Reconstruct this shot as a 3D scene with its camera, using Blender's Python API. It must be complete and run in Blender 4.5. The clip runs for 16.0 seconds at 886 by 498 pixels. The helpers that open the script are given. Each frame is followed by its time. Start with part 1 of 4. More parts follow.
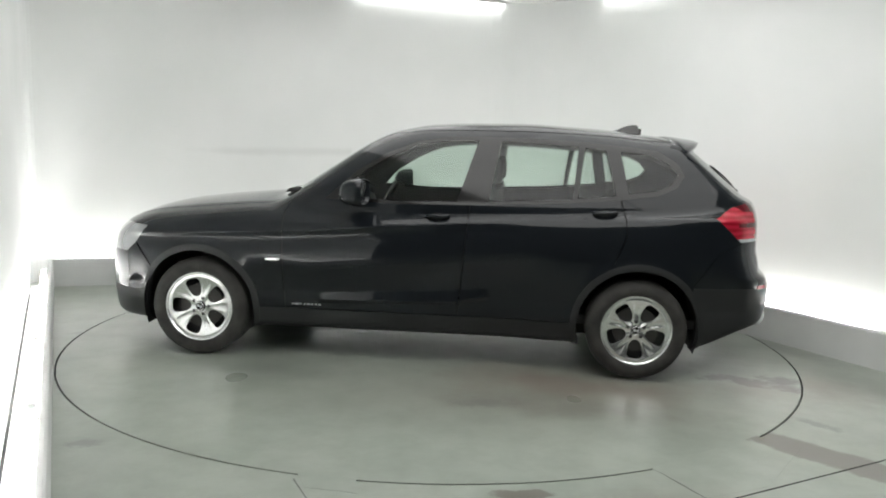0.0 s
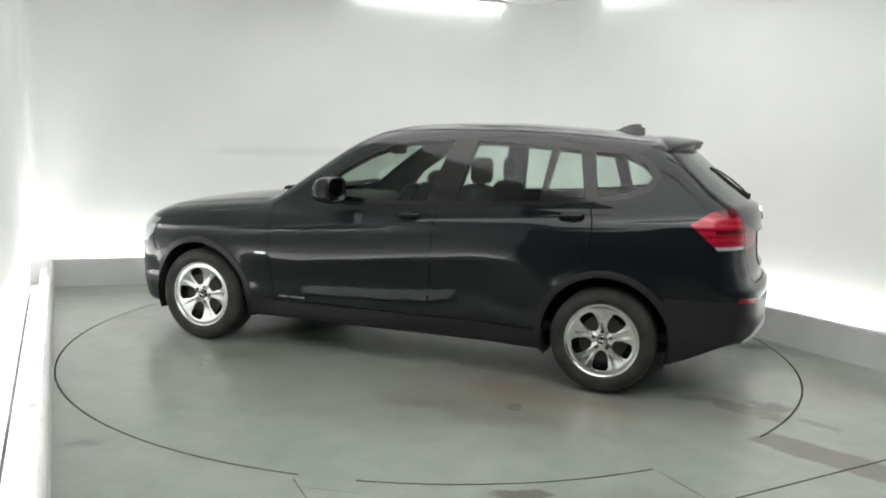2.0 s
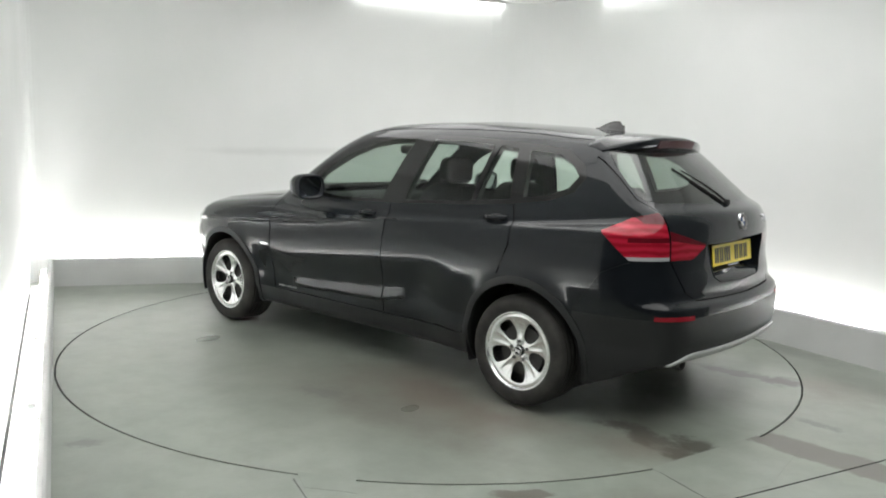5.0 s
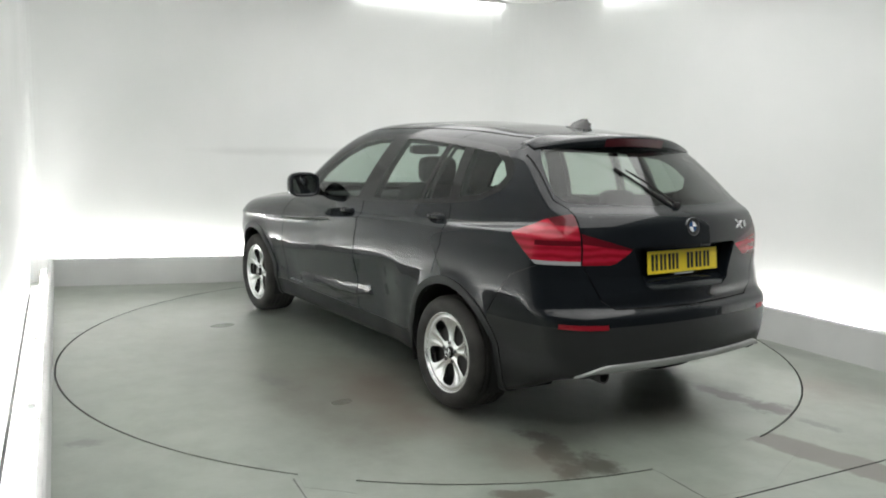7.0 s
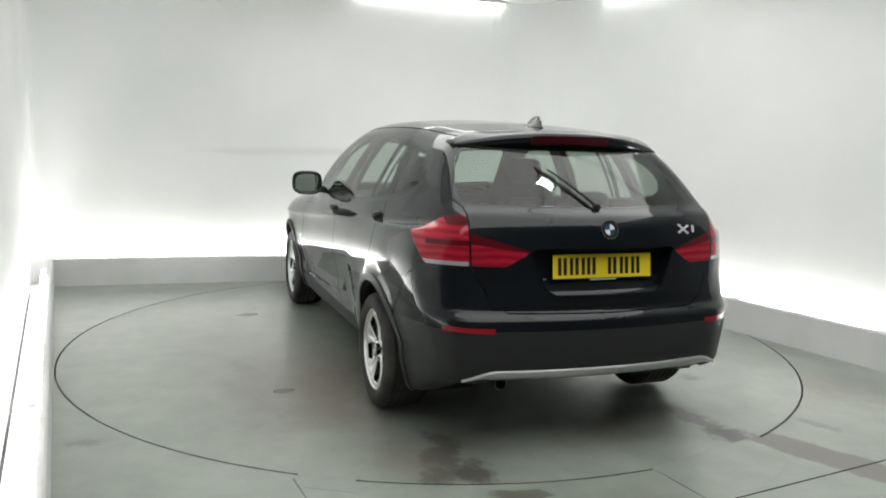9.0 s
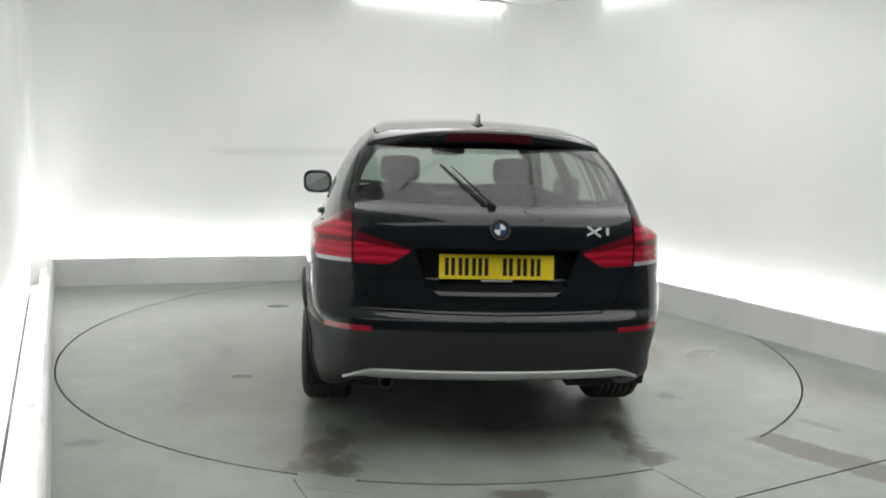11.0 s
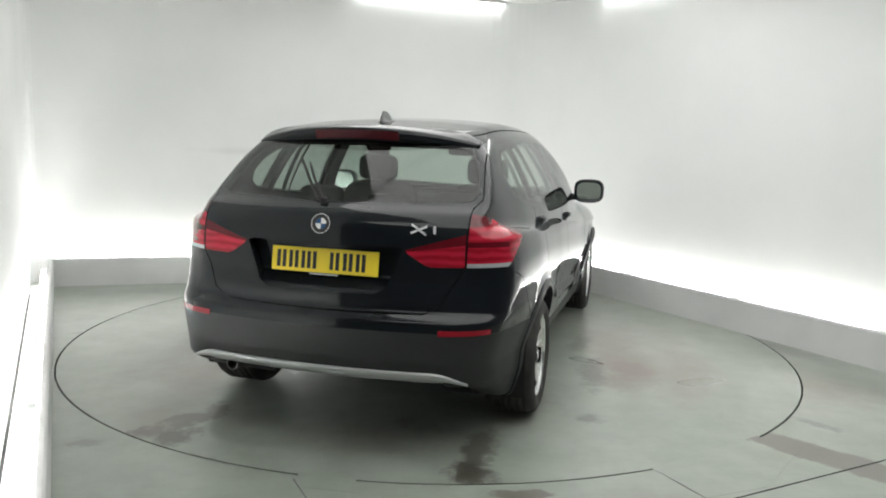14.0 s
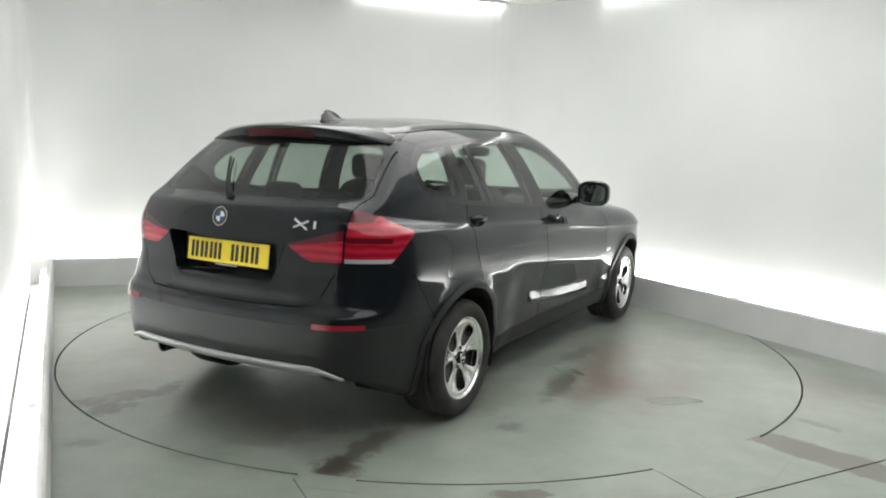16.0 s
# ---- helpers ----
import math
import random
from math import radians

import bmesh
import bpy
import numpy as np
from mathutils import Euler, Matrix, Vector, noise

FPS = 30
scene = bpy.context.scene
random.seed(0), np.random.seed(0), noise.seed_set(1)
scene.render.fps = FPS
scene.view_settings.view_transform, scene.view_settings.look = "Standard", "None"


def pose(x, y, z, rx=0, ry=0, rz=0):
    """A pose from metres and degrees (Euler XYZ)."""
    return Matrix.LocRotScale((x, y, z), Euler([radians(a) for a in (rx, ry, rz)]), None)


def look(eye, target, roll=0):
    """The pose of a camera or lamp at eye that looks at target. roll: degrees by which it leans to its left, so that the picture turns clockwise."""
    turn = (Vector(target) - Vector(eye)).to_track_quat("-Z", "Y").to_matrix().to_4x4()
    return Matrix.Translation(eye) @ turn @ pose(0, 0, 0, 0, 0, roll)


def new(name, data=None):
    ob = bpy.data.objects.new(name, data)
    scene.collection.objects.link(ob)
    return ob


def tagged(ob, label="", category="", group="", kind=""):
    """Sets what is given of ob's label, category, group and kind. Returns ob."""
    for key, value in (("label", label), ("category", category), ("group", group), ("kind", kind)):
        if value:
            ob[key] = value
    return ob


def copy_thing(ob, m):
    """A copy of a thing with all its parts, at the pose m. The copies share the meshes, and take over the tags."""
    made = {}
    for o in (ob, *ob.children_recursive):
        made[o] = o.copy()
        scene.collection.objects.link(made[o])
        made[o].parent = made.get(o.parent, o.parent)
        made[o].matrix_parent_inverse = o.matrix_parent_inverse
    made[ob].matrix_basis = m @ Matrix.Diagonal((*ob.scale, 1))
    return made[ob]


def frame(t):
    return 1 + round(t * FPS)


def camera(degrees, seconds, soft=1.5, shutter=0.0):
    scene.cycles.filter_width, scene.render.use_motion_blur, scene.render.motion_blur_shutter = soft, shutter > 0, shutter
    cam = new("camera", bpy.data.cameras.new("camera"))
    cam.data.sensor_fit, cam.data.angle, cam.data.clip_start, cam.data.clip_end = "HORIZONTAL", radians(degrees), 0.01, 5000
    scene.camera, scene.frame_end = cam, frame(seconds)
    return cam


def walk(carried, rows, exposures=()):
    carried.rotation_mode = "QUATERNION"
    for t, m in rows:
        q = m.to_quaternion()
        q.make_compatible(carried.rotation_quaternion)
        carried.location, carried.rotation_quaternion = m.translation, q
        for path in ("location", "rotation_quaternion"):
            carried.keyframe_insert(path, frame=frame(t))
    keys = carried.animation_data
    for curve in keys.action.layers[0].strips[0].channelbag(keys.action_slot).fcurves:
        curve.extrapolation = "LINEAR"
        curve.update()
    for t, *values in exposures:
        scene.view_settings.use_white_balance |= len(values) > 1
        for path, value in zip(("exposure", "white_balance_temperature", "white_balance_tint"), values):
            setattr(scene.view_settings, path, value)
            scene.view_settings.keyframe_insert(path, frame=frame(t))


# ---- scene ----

# camera: stands still, 1.41 m above the floor, beside the turntable
EYE = Vector((0.0, -5.534, 1.414))
YAW, PITCH = radians(0.642), radians(7.884)
AIM = EYE + Vector((math.sin(YAW) * math.cos(PITCH), math.cos(YAW) * math.cos(PITCH), -math.sin(PITCH)))
cam = camera(59.2, 16.0, soft=1.9)
walk(cam, [(0.0, look(EYE, AIM, 1.744)), (16.0, look(EYE, AIM, 1.744))], exposures=[(0.0, 0.12), (16.0, 0.12)])

# the turntable turns at a steady rate about the world's origin and carries the car
TURN0, RATE = 173.09, -7.083
CAR_X, CAR_Y = 0.0425, -0.093
DISC_R = 2.453

# ---- light: fluorescent tubes behind the plinth, battens and added panels under the ceiling ----
world = bpy.data.worlds.new("studio_world")
scene.world = world
world.use_nodes = True
world.node_tree.nodes["Background"].inputs[0].default_value = (0.9, 0.95, 1.0, 1)
world.node_tree.nodes["Background"].inputs[1].default_value = 0.02
TUBE_GLOW = 44.0
PANEL_GLOW = 2.15
BATTEN_GLOW = 6.0


# ---- materials ----
def material(name, base, rough=0.5, metal=0.0, coat=0.0, coat_rough=0.03, spec=0.5):
    m = bpy.data.materials.new(name)
    m.use_nodes = True
    b = m.node_tree.nodes["Principled BSDF"]
    b.inputs["Base Color"].default_value = (*base, 1)
    b.inputs["Roughness"].default_value = rough
    b.inputs["Metallic"].default_value = metal
    b.inputs["Coat Weight"].default_value = coat
    b.inputs["Coat Roughness"].default_value = coat_rough
    b.inputs["Specular IOR Level"].default_value = spec
    return m


def node(m, kind, **values):
    n = m.node_tree.nodes.new(kind)
    for key, value in values.items():
        n.inputs[key.replace("_", " ")].default_value = value
    return n


def link(m, a, b):
    m.node_tree.links.new(a, b)


def bsdf(m):
    return m.node_tree.nodes["Principled BSDF"]


def coords(m, scale=(1, 1, 1), offset=(0, 0, 0), turn=(0, 0, 0)):
    tc = m.node_tree.nodes.new("ShaderNodeTexCoord")
    mp = m.node_tree.nodes.new("ShaderNodeMapping")
    mp.inputs["Scale"].default_value = scale
    mp.inputs["Location"].default_value = offset
    mp.inputs["Rotation"].default_value = turn
    link(m, tc.outputs["Object"], mp.inputs["Vector"])
    return mp.outputs["Vector"]


def ramp(m, fac, stops):
    r = m.node_tree.nodes.new("ShaderNodeValToRGB")
    while len(r.color_ramp.elements) < len(stops):
        r.color_ramp.elements.new(0.5)
    for e, (p, c) in zip(r.color_ramp.elements, stops):
        e.position, e.color = p, (*c, 1)
    link(m, fac, r.inputs["Fac"])
    return r.outputs["Color"]


def varied(m, scale, low, high, detail=4.0):
    """Colour of m drifts between low and high."""
    n = node(m, "ShaderNodeTexNoise", Scale=scale, Detail=detail)
    link(m, coords(m), n.inputs["Vector"])
    link(m, ramp(m, n.outputs["Fac"], [(0.3, low), (0.7, high)]), bsdf(m).inputs["Base Color"])
    return n


def grainy(m, scale, strength, distance=0.002):
    n = node(m, "ShaderNodeTexNoise", Scale=scale, Detail=3.0)
    link(m, coords(m), n.inputs["Vector"])
    b = node(m, "ShaderNodeBump", Strength=strength, Distance=distance)
    link(m, n.outputs["Fac"], b.inputs["Height"])
    link(m, b.outputs["Normal"], bsdf(m).inputs["Normal"])


def uneven_gloss(m, scale, low, high):
    n = node(m, "ShaderNodeTexNoise", Scale=scale, Detail=1.0)
    link(m, coords(m), n.inputs["Vector"])
    r = node(m, "ShaderNodeMapRange", From_Min=0.2, From_Max=0.8, To_Min=low, To_Max=high)
    link(m, n.outputs["Fac"], r.inputs["Value"])
    link(m, r.outputs["Result"], bsdf(m).inputs["Roughness"])


def glowing(name, colour, strength):
    m = material(name, (0.8, 0.8, 0.8), 0.4)
    bsdf(m).inputs["Emission Color"].default_value = (*colour, 1)
    bsdf(m).inputs["Emission Strength"].default_value = strength
    return m


WALL_PAINT = material("white_wall_paint", (0.8, 0.81, 0.8), 0.75, spec=0.3)
varied(WALL_PAINT, 0.9, (0.76, 0.775, 0.765), (0.82, 0.825, 0.82))
grainy(WALL_PAINT, 60, 0.05)
TUBE_WHITE = material("lamp_housing", (0.75, 0.75, 0.75), 0.5)
PLINTH_PAINT = material("plinth_paint", (0.66, 0.67, 0.67), 0.6)
varied(PLINTH_PAINT, 2.0, (0.6, 0.605, 0.6), (0.7, 0.705, 0.7))
DARK_WALL = material("dark_grey_wall", (0.11, 0.11, 0.115), 0.9)
varied(DARK_WALL, 0.8, (0.15, 0.15, 0.155), (0.23, 0.23, 0.236))
TUBE = glowing("fluorescent_tube", (1.0, 1.0, 0.97), TUBE_GLOW)
BATTEN = glowing("batten_cover", (1.0, 1.0, 0.98), BATTEN_GLOW)
PANEL = glowing("lamp_diffuser", (1.0, 1.0, 0.98), PANEL_GLOW)


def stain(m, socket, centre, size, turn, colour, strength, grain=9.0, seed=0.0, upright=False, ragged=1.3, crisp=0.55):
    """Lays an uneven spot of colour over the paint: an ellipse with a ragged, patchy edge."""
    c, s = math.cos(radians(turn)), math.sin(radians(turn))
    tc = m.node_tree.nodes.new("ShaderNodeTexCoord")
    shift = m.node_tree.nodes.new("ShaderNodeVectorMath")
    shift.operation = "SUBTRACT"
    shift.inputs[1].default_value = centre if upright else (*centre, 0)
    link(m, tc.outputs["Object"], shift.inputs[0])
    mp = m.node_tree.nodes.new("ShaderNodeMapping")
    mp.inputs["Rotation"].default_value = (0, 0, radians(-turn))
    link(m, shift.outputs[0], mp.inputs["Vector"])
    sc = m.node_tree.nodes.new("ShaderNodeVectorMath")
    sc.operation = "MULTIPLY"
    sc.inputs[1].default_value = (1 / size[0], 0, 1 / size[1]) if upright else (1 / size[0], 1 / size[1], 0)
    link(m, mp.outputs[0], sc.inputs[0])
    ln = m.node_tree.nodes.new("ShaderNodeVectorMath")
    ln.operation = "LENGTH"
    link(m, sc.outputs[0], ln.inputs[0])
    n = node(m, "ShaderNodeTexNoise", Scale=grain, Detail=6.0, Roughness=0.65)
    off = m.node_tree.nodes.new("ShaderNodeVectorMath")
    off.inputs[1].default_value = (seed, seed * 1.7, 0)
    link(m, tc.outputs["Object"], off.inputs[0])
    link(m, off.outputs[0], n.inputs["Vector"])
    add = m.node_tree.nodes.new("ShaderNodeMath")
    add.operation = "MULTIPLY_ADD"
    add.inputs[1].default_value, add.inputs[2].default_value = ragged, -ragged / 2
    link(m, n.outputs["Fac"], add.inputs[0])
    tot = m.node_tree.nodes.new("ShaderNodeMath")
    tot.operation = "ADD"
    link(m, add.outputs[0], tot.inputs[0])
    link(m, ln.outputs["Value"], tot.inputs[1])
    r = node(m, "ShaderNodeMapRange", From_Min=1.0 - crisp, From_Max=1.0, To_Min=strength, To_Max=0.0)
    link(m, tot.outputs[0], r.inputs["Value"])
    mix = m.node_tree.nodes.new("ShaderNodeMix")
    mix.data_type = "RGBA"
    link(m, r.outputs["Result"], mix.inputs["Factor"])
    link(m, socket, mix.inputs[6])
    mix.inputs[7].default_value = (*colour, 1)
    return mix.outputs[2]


def floor_paint(name, stains):
    m = material(name, (0.36, 0.38, 0.35), 0.4)
    big = node(m, "ShaderNodeTexNoise", Scale=1.3, Detail=5.0)
    fine = node(m, "ShaderNodeTexNoise", Scale=5.0, Detail=8.0, Roughness=0.62)
    link(m, coords(m), big.inputs["Vector"])
    link(m, coords(m), fine.inputs["Vector"])
    mix = m.node_tree.nodes.new("ShaderNodeMix")
    mix.data_type = "RGBA"
    mix.blend_type = "MULTIPLY"
    mix.inputs["Factor"].default_value = 1.0
    link(m, ramp(m, big.outputs["Fac"], [(0.25, (0.262, 0.298, 0.258)), (0.75, (0.33, 0.358, 0.313))]), mix.inputs[6])
    link(m, ramp(m, fine.outputs["Fac"], [(0.3, (0.80, 0.80, 0.78)), (0.62, (1, 1, 1))]), mix.inputs[7])
    out = mix.outputs[2]
    for i, (centre, size, turn, colour, strength, grain, ragged, crisp) in enumerate(stains):
        out = stain(m, out, centre, size, turn, colour, strength, grain, 3.1 * i, False, ragged, crisp)
    link(m, out, bsdf(m).inputs["Base Color"])
    uneven_gloss(m, 1.2, 0.262, 0.33)
    bsdf(m).inputs["Specular IOR Level"].default_value = 1.0
    return m


SCUFFED = material("scuffed_wall_paint", (0.8, 0.81, 0.8), 0.75, spec=0.3)
drift = node(SCUFFED, "ShaderNodeTexNoise", Scale=0.9, Detail=4.0)
link(SCUFFED, coords(SCUFFED), drift.inputs["Vector"])
coat = ramp(SCUFFED, drift.outputs["Fac"], [(0.3, (0.76, 0.775, 0.765)), (0.7, (0.82, 0.825, 0.82))])
for at, size, strength in (((-1.5, 2.35, 1.262), (1.0, 0.055), 0.5), ((-0.9, 2.5, 1.28), (0.6, 0.045), 0.4), ((-1.9, 2.2, 1.25), (0.4, 0.04), 0.35)):
    coat = stain(SCUFFED, coat, at, size, 17.3, (0.64, 0.65, 0.64), strength, 5.0, at[0], True, 0.9, 0.95)
link(SCUFFED, coat, bsdf(SCUFFED).inputs["Base Color"])
WET, RUST, GREY, BROWN = (0.05, 0.043, 0.034), (0.175, 0.132, 0.108), (0.14, 0.147, 0.133), (0.12, 0.106, 0.088)
FLOOR_PAINT = floor_paint("grey_floor_paint", [
    ((1.86, -2.04), (0.56, 0.13), -47, BROWN, 0.8, 5.0, 0.9, 0.2), ((0.38, -2.53), (0.15, 0.05), 5, BROWN, 0.85, 10.0, 1.6, 0.3),
    ((-1.57, -2.12), (0.10, 0.06), 20, GREY, 0.7, 16.0, 2.2, 0.6), ((2.04, -1.62), (0.16, 0.05), -50, GREY, 0.7, 12.0, 1.8, 0.5),
    ((2.55, -0.1), (0.6, 0.16), -60, GREY, 0.6, 5.0, 1.6, 0.8), ((-2.6, 1.35), (0.8, 0.2), 17, GREY, 0.4, 5.0, 1.5, 0.8),
    ((2.35, -1.0), (0.4, 0.3), -60, RUST, 0.6, 3.0, 1.8, 0.9), ((0.9, -2.6), (0.5, 0.2), 15, RUST, 0.3, 4.0, 1.8, 0.9),
    ((2.75, -1.05), (0.75, 0.28), -55, BROWN, 0.35, 3.0, 1.6, 0.9), ((2.25, 0.35), (0.55, 0.12), -58, BROWN, 0.5, 6.0, 1.8, 0.7),
    ((-2.45, -0.15), (0.12, 0.05), 30, GREY, 0.6, 14.0, 2.0, 0.6)])
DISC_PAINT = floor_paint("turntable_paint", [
    # first entry: a broad, soft, darker ellipse along the car's left side
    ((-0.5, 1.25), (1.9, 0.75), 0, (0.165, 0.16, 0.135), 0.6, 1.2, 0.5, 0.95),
    ((-2.05, 0.66), (0.40, 0.11), -18, WET, 0.75, 9.0, 2.6, 0.5), ((-2.28, 0.58), (0.16, 0.10), -30, WET, 0.8, 10.0, 2.4, 0.5),
    ((-1.98, -0.80), (0.38, 0.09), 3, WET, 0.75, 9.0, 2.6, 0.5), ((-2.2, -0.82), (0.14, 0.13), 0, WET, 0.85, 10.0, 2.4, 0.5),
    ((-2.1, 0.80), (0.35, 0.22), 0, RUST, 0.5, 3.0, 1.8, 0.9), ((-0.46, 1.37), (0.20, 0.09), 10, GREY, 0.75, 12.0, 2.4, 0.7),
    ((-1.34, -1.25), (0.09, 0.08), 0, GREY, 0.9, 12.0, 2.0, 0.6), ((-0.30, -1.38), (0.58, 0.30), 10, RUST, 0.9, 3.5, 1.8, 0.8),
    ((0.4, -1.25), (0.7, 0.3), -5, RUST, 0.7, 3.0, 1.8, 0.9), ((-0.7, 0.85), (0.7, 0.4), 0, RUST, 0.7, 3.0, 1.8, 0.9),
    ((-1.3, 1.0), (0.6, 0.3), 5, RUST, 0.65, 3.0, 1.8, 0.9), ((0.9, 1.0), (0.5, 0.3), 0, GREY, 0.5, 3.0, 1.8, 0.9),
    ((-0.5, -1.2), (0.42, 0.10), 5, WET, 0.6, 8.0, 2.4, 0.6), ((0.25, -1.05), (0.35, 0.08), -4, WET, 0.5, 8.0, 2.4, 0.6),
    ((-1.2, -0.85), (0.6, 0.25), 0, BROWN, 0.6, 4.0, 2.0, 0.9), ((-1.9, -0.3), (0.4, 0.5), 0, BROWN, 0.55, 3.0, 2.0, 0.9),
    ((-1.9, 0.45), (0.4, 0.3), 0, BROWN, 0.35, 3.0, 2.0, 0.9), ((1.2, -1.0), (0.6, 0.3), 20, GREY, 0.3, 3.0, 1.8, 0.9),
    ((-0.2, -1.75), (0.8, 0.25), 4, RUST, 0.6, 3.5, 1.8, 0.9), ((-1.0, 1.35), (0.9, 0.22), -3, BROWN, 0.45, 5.0, 1.8, 0.8),
    ((0.7, -1.6), (0.5, 0.2), 10, BROWN, 0.35, 4.0, 1.8, 0.9)])
JOINT = material("dusty_joint", (0.16, 0.165, 0.155), 0.9)
GROOVE = material("dark_groove", (0.03, 0.03, 0.03), 0.9)
PAINT = material("black_car_paint", (0.006, 0.008, 0.0105), 0.5, coat=1.0, coat_rough=0.035, spec=0.05)
bsdf(PAINT).inputs["Coat IOR"].default_value = 1.4
CLADDING = material("matt_black_plastic", (0.022, 0.023, 0.024), 0.48, spec=0.3)
grainy(CLADDING, 900, 0.15, 0.0006)
TRIM = material("dull_black_trim", (0.012, 0.012, 0.012), 0.6, spec=0.3)
GLOSS_TRIM = material("gloss_black_trim", (0.006, 0.006, 0.006), 0.12)
LINING = material("cabin_lining", (0.017, 0.0175, 0.018), 0.8)
grainy(LINING, 400, 0.2, 0.001)
SEAT = material("seat_cloth", (0.03, 0.031, 0.033), 0.9)
varied(SEAT, 260, (0.012, 0.0125, 0.013), (0.026, 0.027, 0.028))
RED_LENS = material("red_lens", (0.30, 0.008, 0.018), 0.22, coat=1.0, spec=0.1)
bsdf(RED_LENS).inputs["Coat IOR"].default_value = 1.38
bands = node(RED_LENS, "ShaderNodeTexWave", Scale=9.0, Distortion=2.5)
bands.bands_direction = "Z"
link(RED_LENS, coords(RED_LENS), bands.inputs["Vector"])
link(RED_LENS, ramp(RED_LENS, bands.outputs["Fac"], [(0.1, (0.27, 0.006, 0.018)), (0.9, (0.42, 0.013, 0.034))]), bsdf(RED_LENS).inputs["Base Color"])
SMOKED_RED = material("smoked_red_lens", (0.10, 0.004, 0.009), 0.2, coat=0.6, spec=0.2)
DARK_RED = material("dark_red_lens", (0.055, 0.003, 0.007), 0.35, spec=0.15)
REFLECTOR = material("red_reflector", (0.27, 0.01, 0.02), 0.25, coat=0.3)
CLEAR_LENS = material("clear_lens", (0.40, 0.41, 0.42), 0.12, coat=1.0)
HEADLIGHT = material("headlight_lens", (0.34, 0.35, 0.36), 0.14, metal=0.5, coat=1.0)
SILVER_TRIM = material("satin_silver_plastic", (0.42, 0.43, 0.43), 0.38, metal=0.6)
STEEL = material("dull_steel", (0.12, 0.12, 0.12), 0.4, metal=1.0)
BRAKE = material("brake_steel", (0.05, 0.048, 0.046), 0.5, metal=0.7)
CHROME = material("chrome", (0.75, 0.76, 0.77), 0.12, metal=1.0)
MARK = material("bright_silver_mark", (0.66, 0.67, 0.68), 0.35, metal=0.2)
MIRROR = material("mirror_glass", (0.5, 0.52, 0.53), 0.02, metal=1.0)
ALLOY = material("silver_alloy", (0.8, 0.81, 0.81), 0.24, metal=1.0, coat=0.5)
RUBBER = material("tyre_rubber", (0.022, 0.022, 0.022), 0.75, spec=0.3)
varied(RUBBER, 8, (0.024, 0.024, 0.023), (0.050, 0.047, 0.044))
PLATE_YELLOW = material("yellow_plate", (0.88, 0.68, 0.03), 0.35)
BLACK_INK = material("black_ink", (0.01, 0.01, 0.01), 0.4)
WHITE_ENAMEL = material("white_enamel", (0.75, 0.76, 0.77), 0.2)
BLUE_ENAMEL = material("blue_enamel", (0.03, 0.085, 0.2), 0.2)


def window_glass(name, tint):
    m = bpy.data.materials.new(name)
    m.use_nodes = True
    t = m.node_tree
    t.nodes.remove(t.nodes["Principled BSDF"])
    clear = t.nodes.new("ShaderNodeBsdfTransparent")
    clear.inputs["Color"].default_value = (*tint, 1)
    gloss = t.nodes.new("ShaderNodeBsdfGlossy")
    gloss.inputs["Roughness"].default_value = 0.045
    facing = t.nodes.new("ShaderNodeLayerWeight")
    facing.inputs["Blend"].default_value = 0.5
    power = t.nodes.new("ShaderNodeMath")
    power.operation = "POWER"
    power.inputs[1].default_value = 3.6
    fres = t.nodes.new("ShaderNodeMath")
    fres.operation = "MULTIPLY_ADD"
    fres.inputs[1].default_value, fres.inputs[2].default_value = 0.9, 0.042
    link(m, facing.outputs["Facing"], power.inputs[0])
    link(m, power.outputs[0], fres.inputs[0])
    mix = t.nodes.new("ShaderNodeMixShader")
    link(m, fres.outputs[0], mix.inputs[0])
    link(m, clear.outputs[0], mix.inputs[1])
    link(m, gloss.outputs[0], mix.inputs[2])
    link(m, mix.outputs[0], t.nodes["Material Output"].inputs["Surface"])
    return m


GLASS = window_glass("tinted_glass", (0.66, 0.74, 0.69))
REAR_GLASS = window_glass("rear_tinted_glass", (0.43, 0.49, 0.45))


# ---- mesh helpers ----
def mesh_of(name, bm, mat, smooth=True):
    me = bpy.data.meshes.new(name)
    bm.to_mesh(me)
    bm.free()
    me.materials.append(mat)
    if smooth:
        for p in me.polygons:
            p.use_smooth = True
    return me


def part(name, bm, mat, parent=None, label="", smooth=False):
    ob = new(name, mesh_of(name, bm, mat, smooth))
    ob.parent = parent
    return tagged(ob, label)


def box(bm, x0, x1, y0, y1, z0, z1, bevel=0.0):
    made = bmesh.ops.create_cube(bm, size=1.0)["verts"]
    for v in made:
        v.co = Vector(((x0 + x1) / 2 + v.co.x * (x1 - x0), (y0 + y1) / 2 + v.co.y * (y1 - y0), (z0 + z1) / 2 + v.co.z * (z1 - z0)))
    if bevel:
        edges = {e for v in made for e in v.link_edges}
        bmesh.ops.bevel(bm, geom=list(edges), offset=bevel, segments=3, affect="EDGES", profile=0.5)
    return bm


def prism(bm, outline, z0, z1):
    """Upright solid over an outline of (x, y)."""
    low = [bm.verts.new((x, y, z0)) for x, y in outline]
    top = [bm.verts.new((x, y, z1)) for x, y in outline]
    n = len(outline)
    bm.faces.new(low[::-1])
    bm.faces.new(top)
    for i in range(n):
        bm.faces.new((low[i], low[(i + 1) % n], top[(i + 1) % n], top[i]))
    bmesh.ops.recalc_face_normals(bm, faces=bm.faces)
    return bm


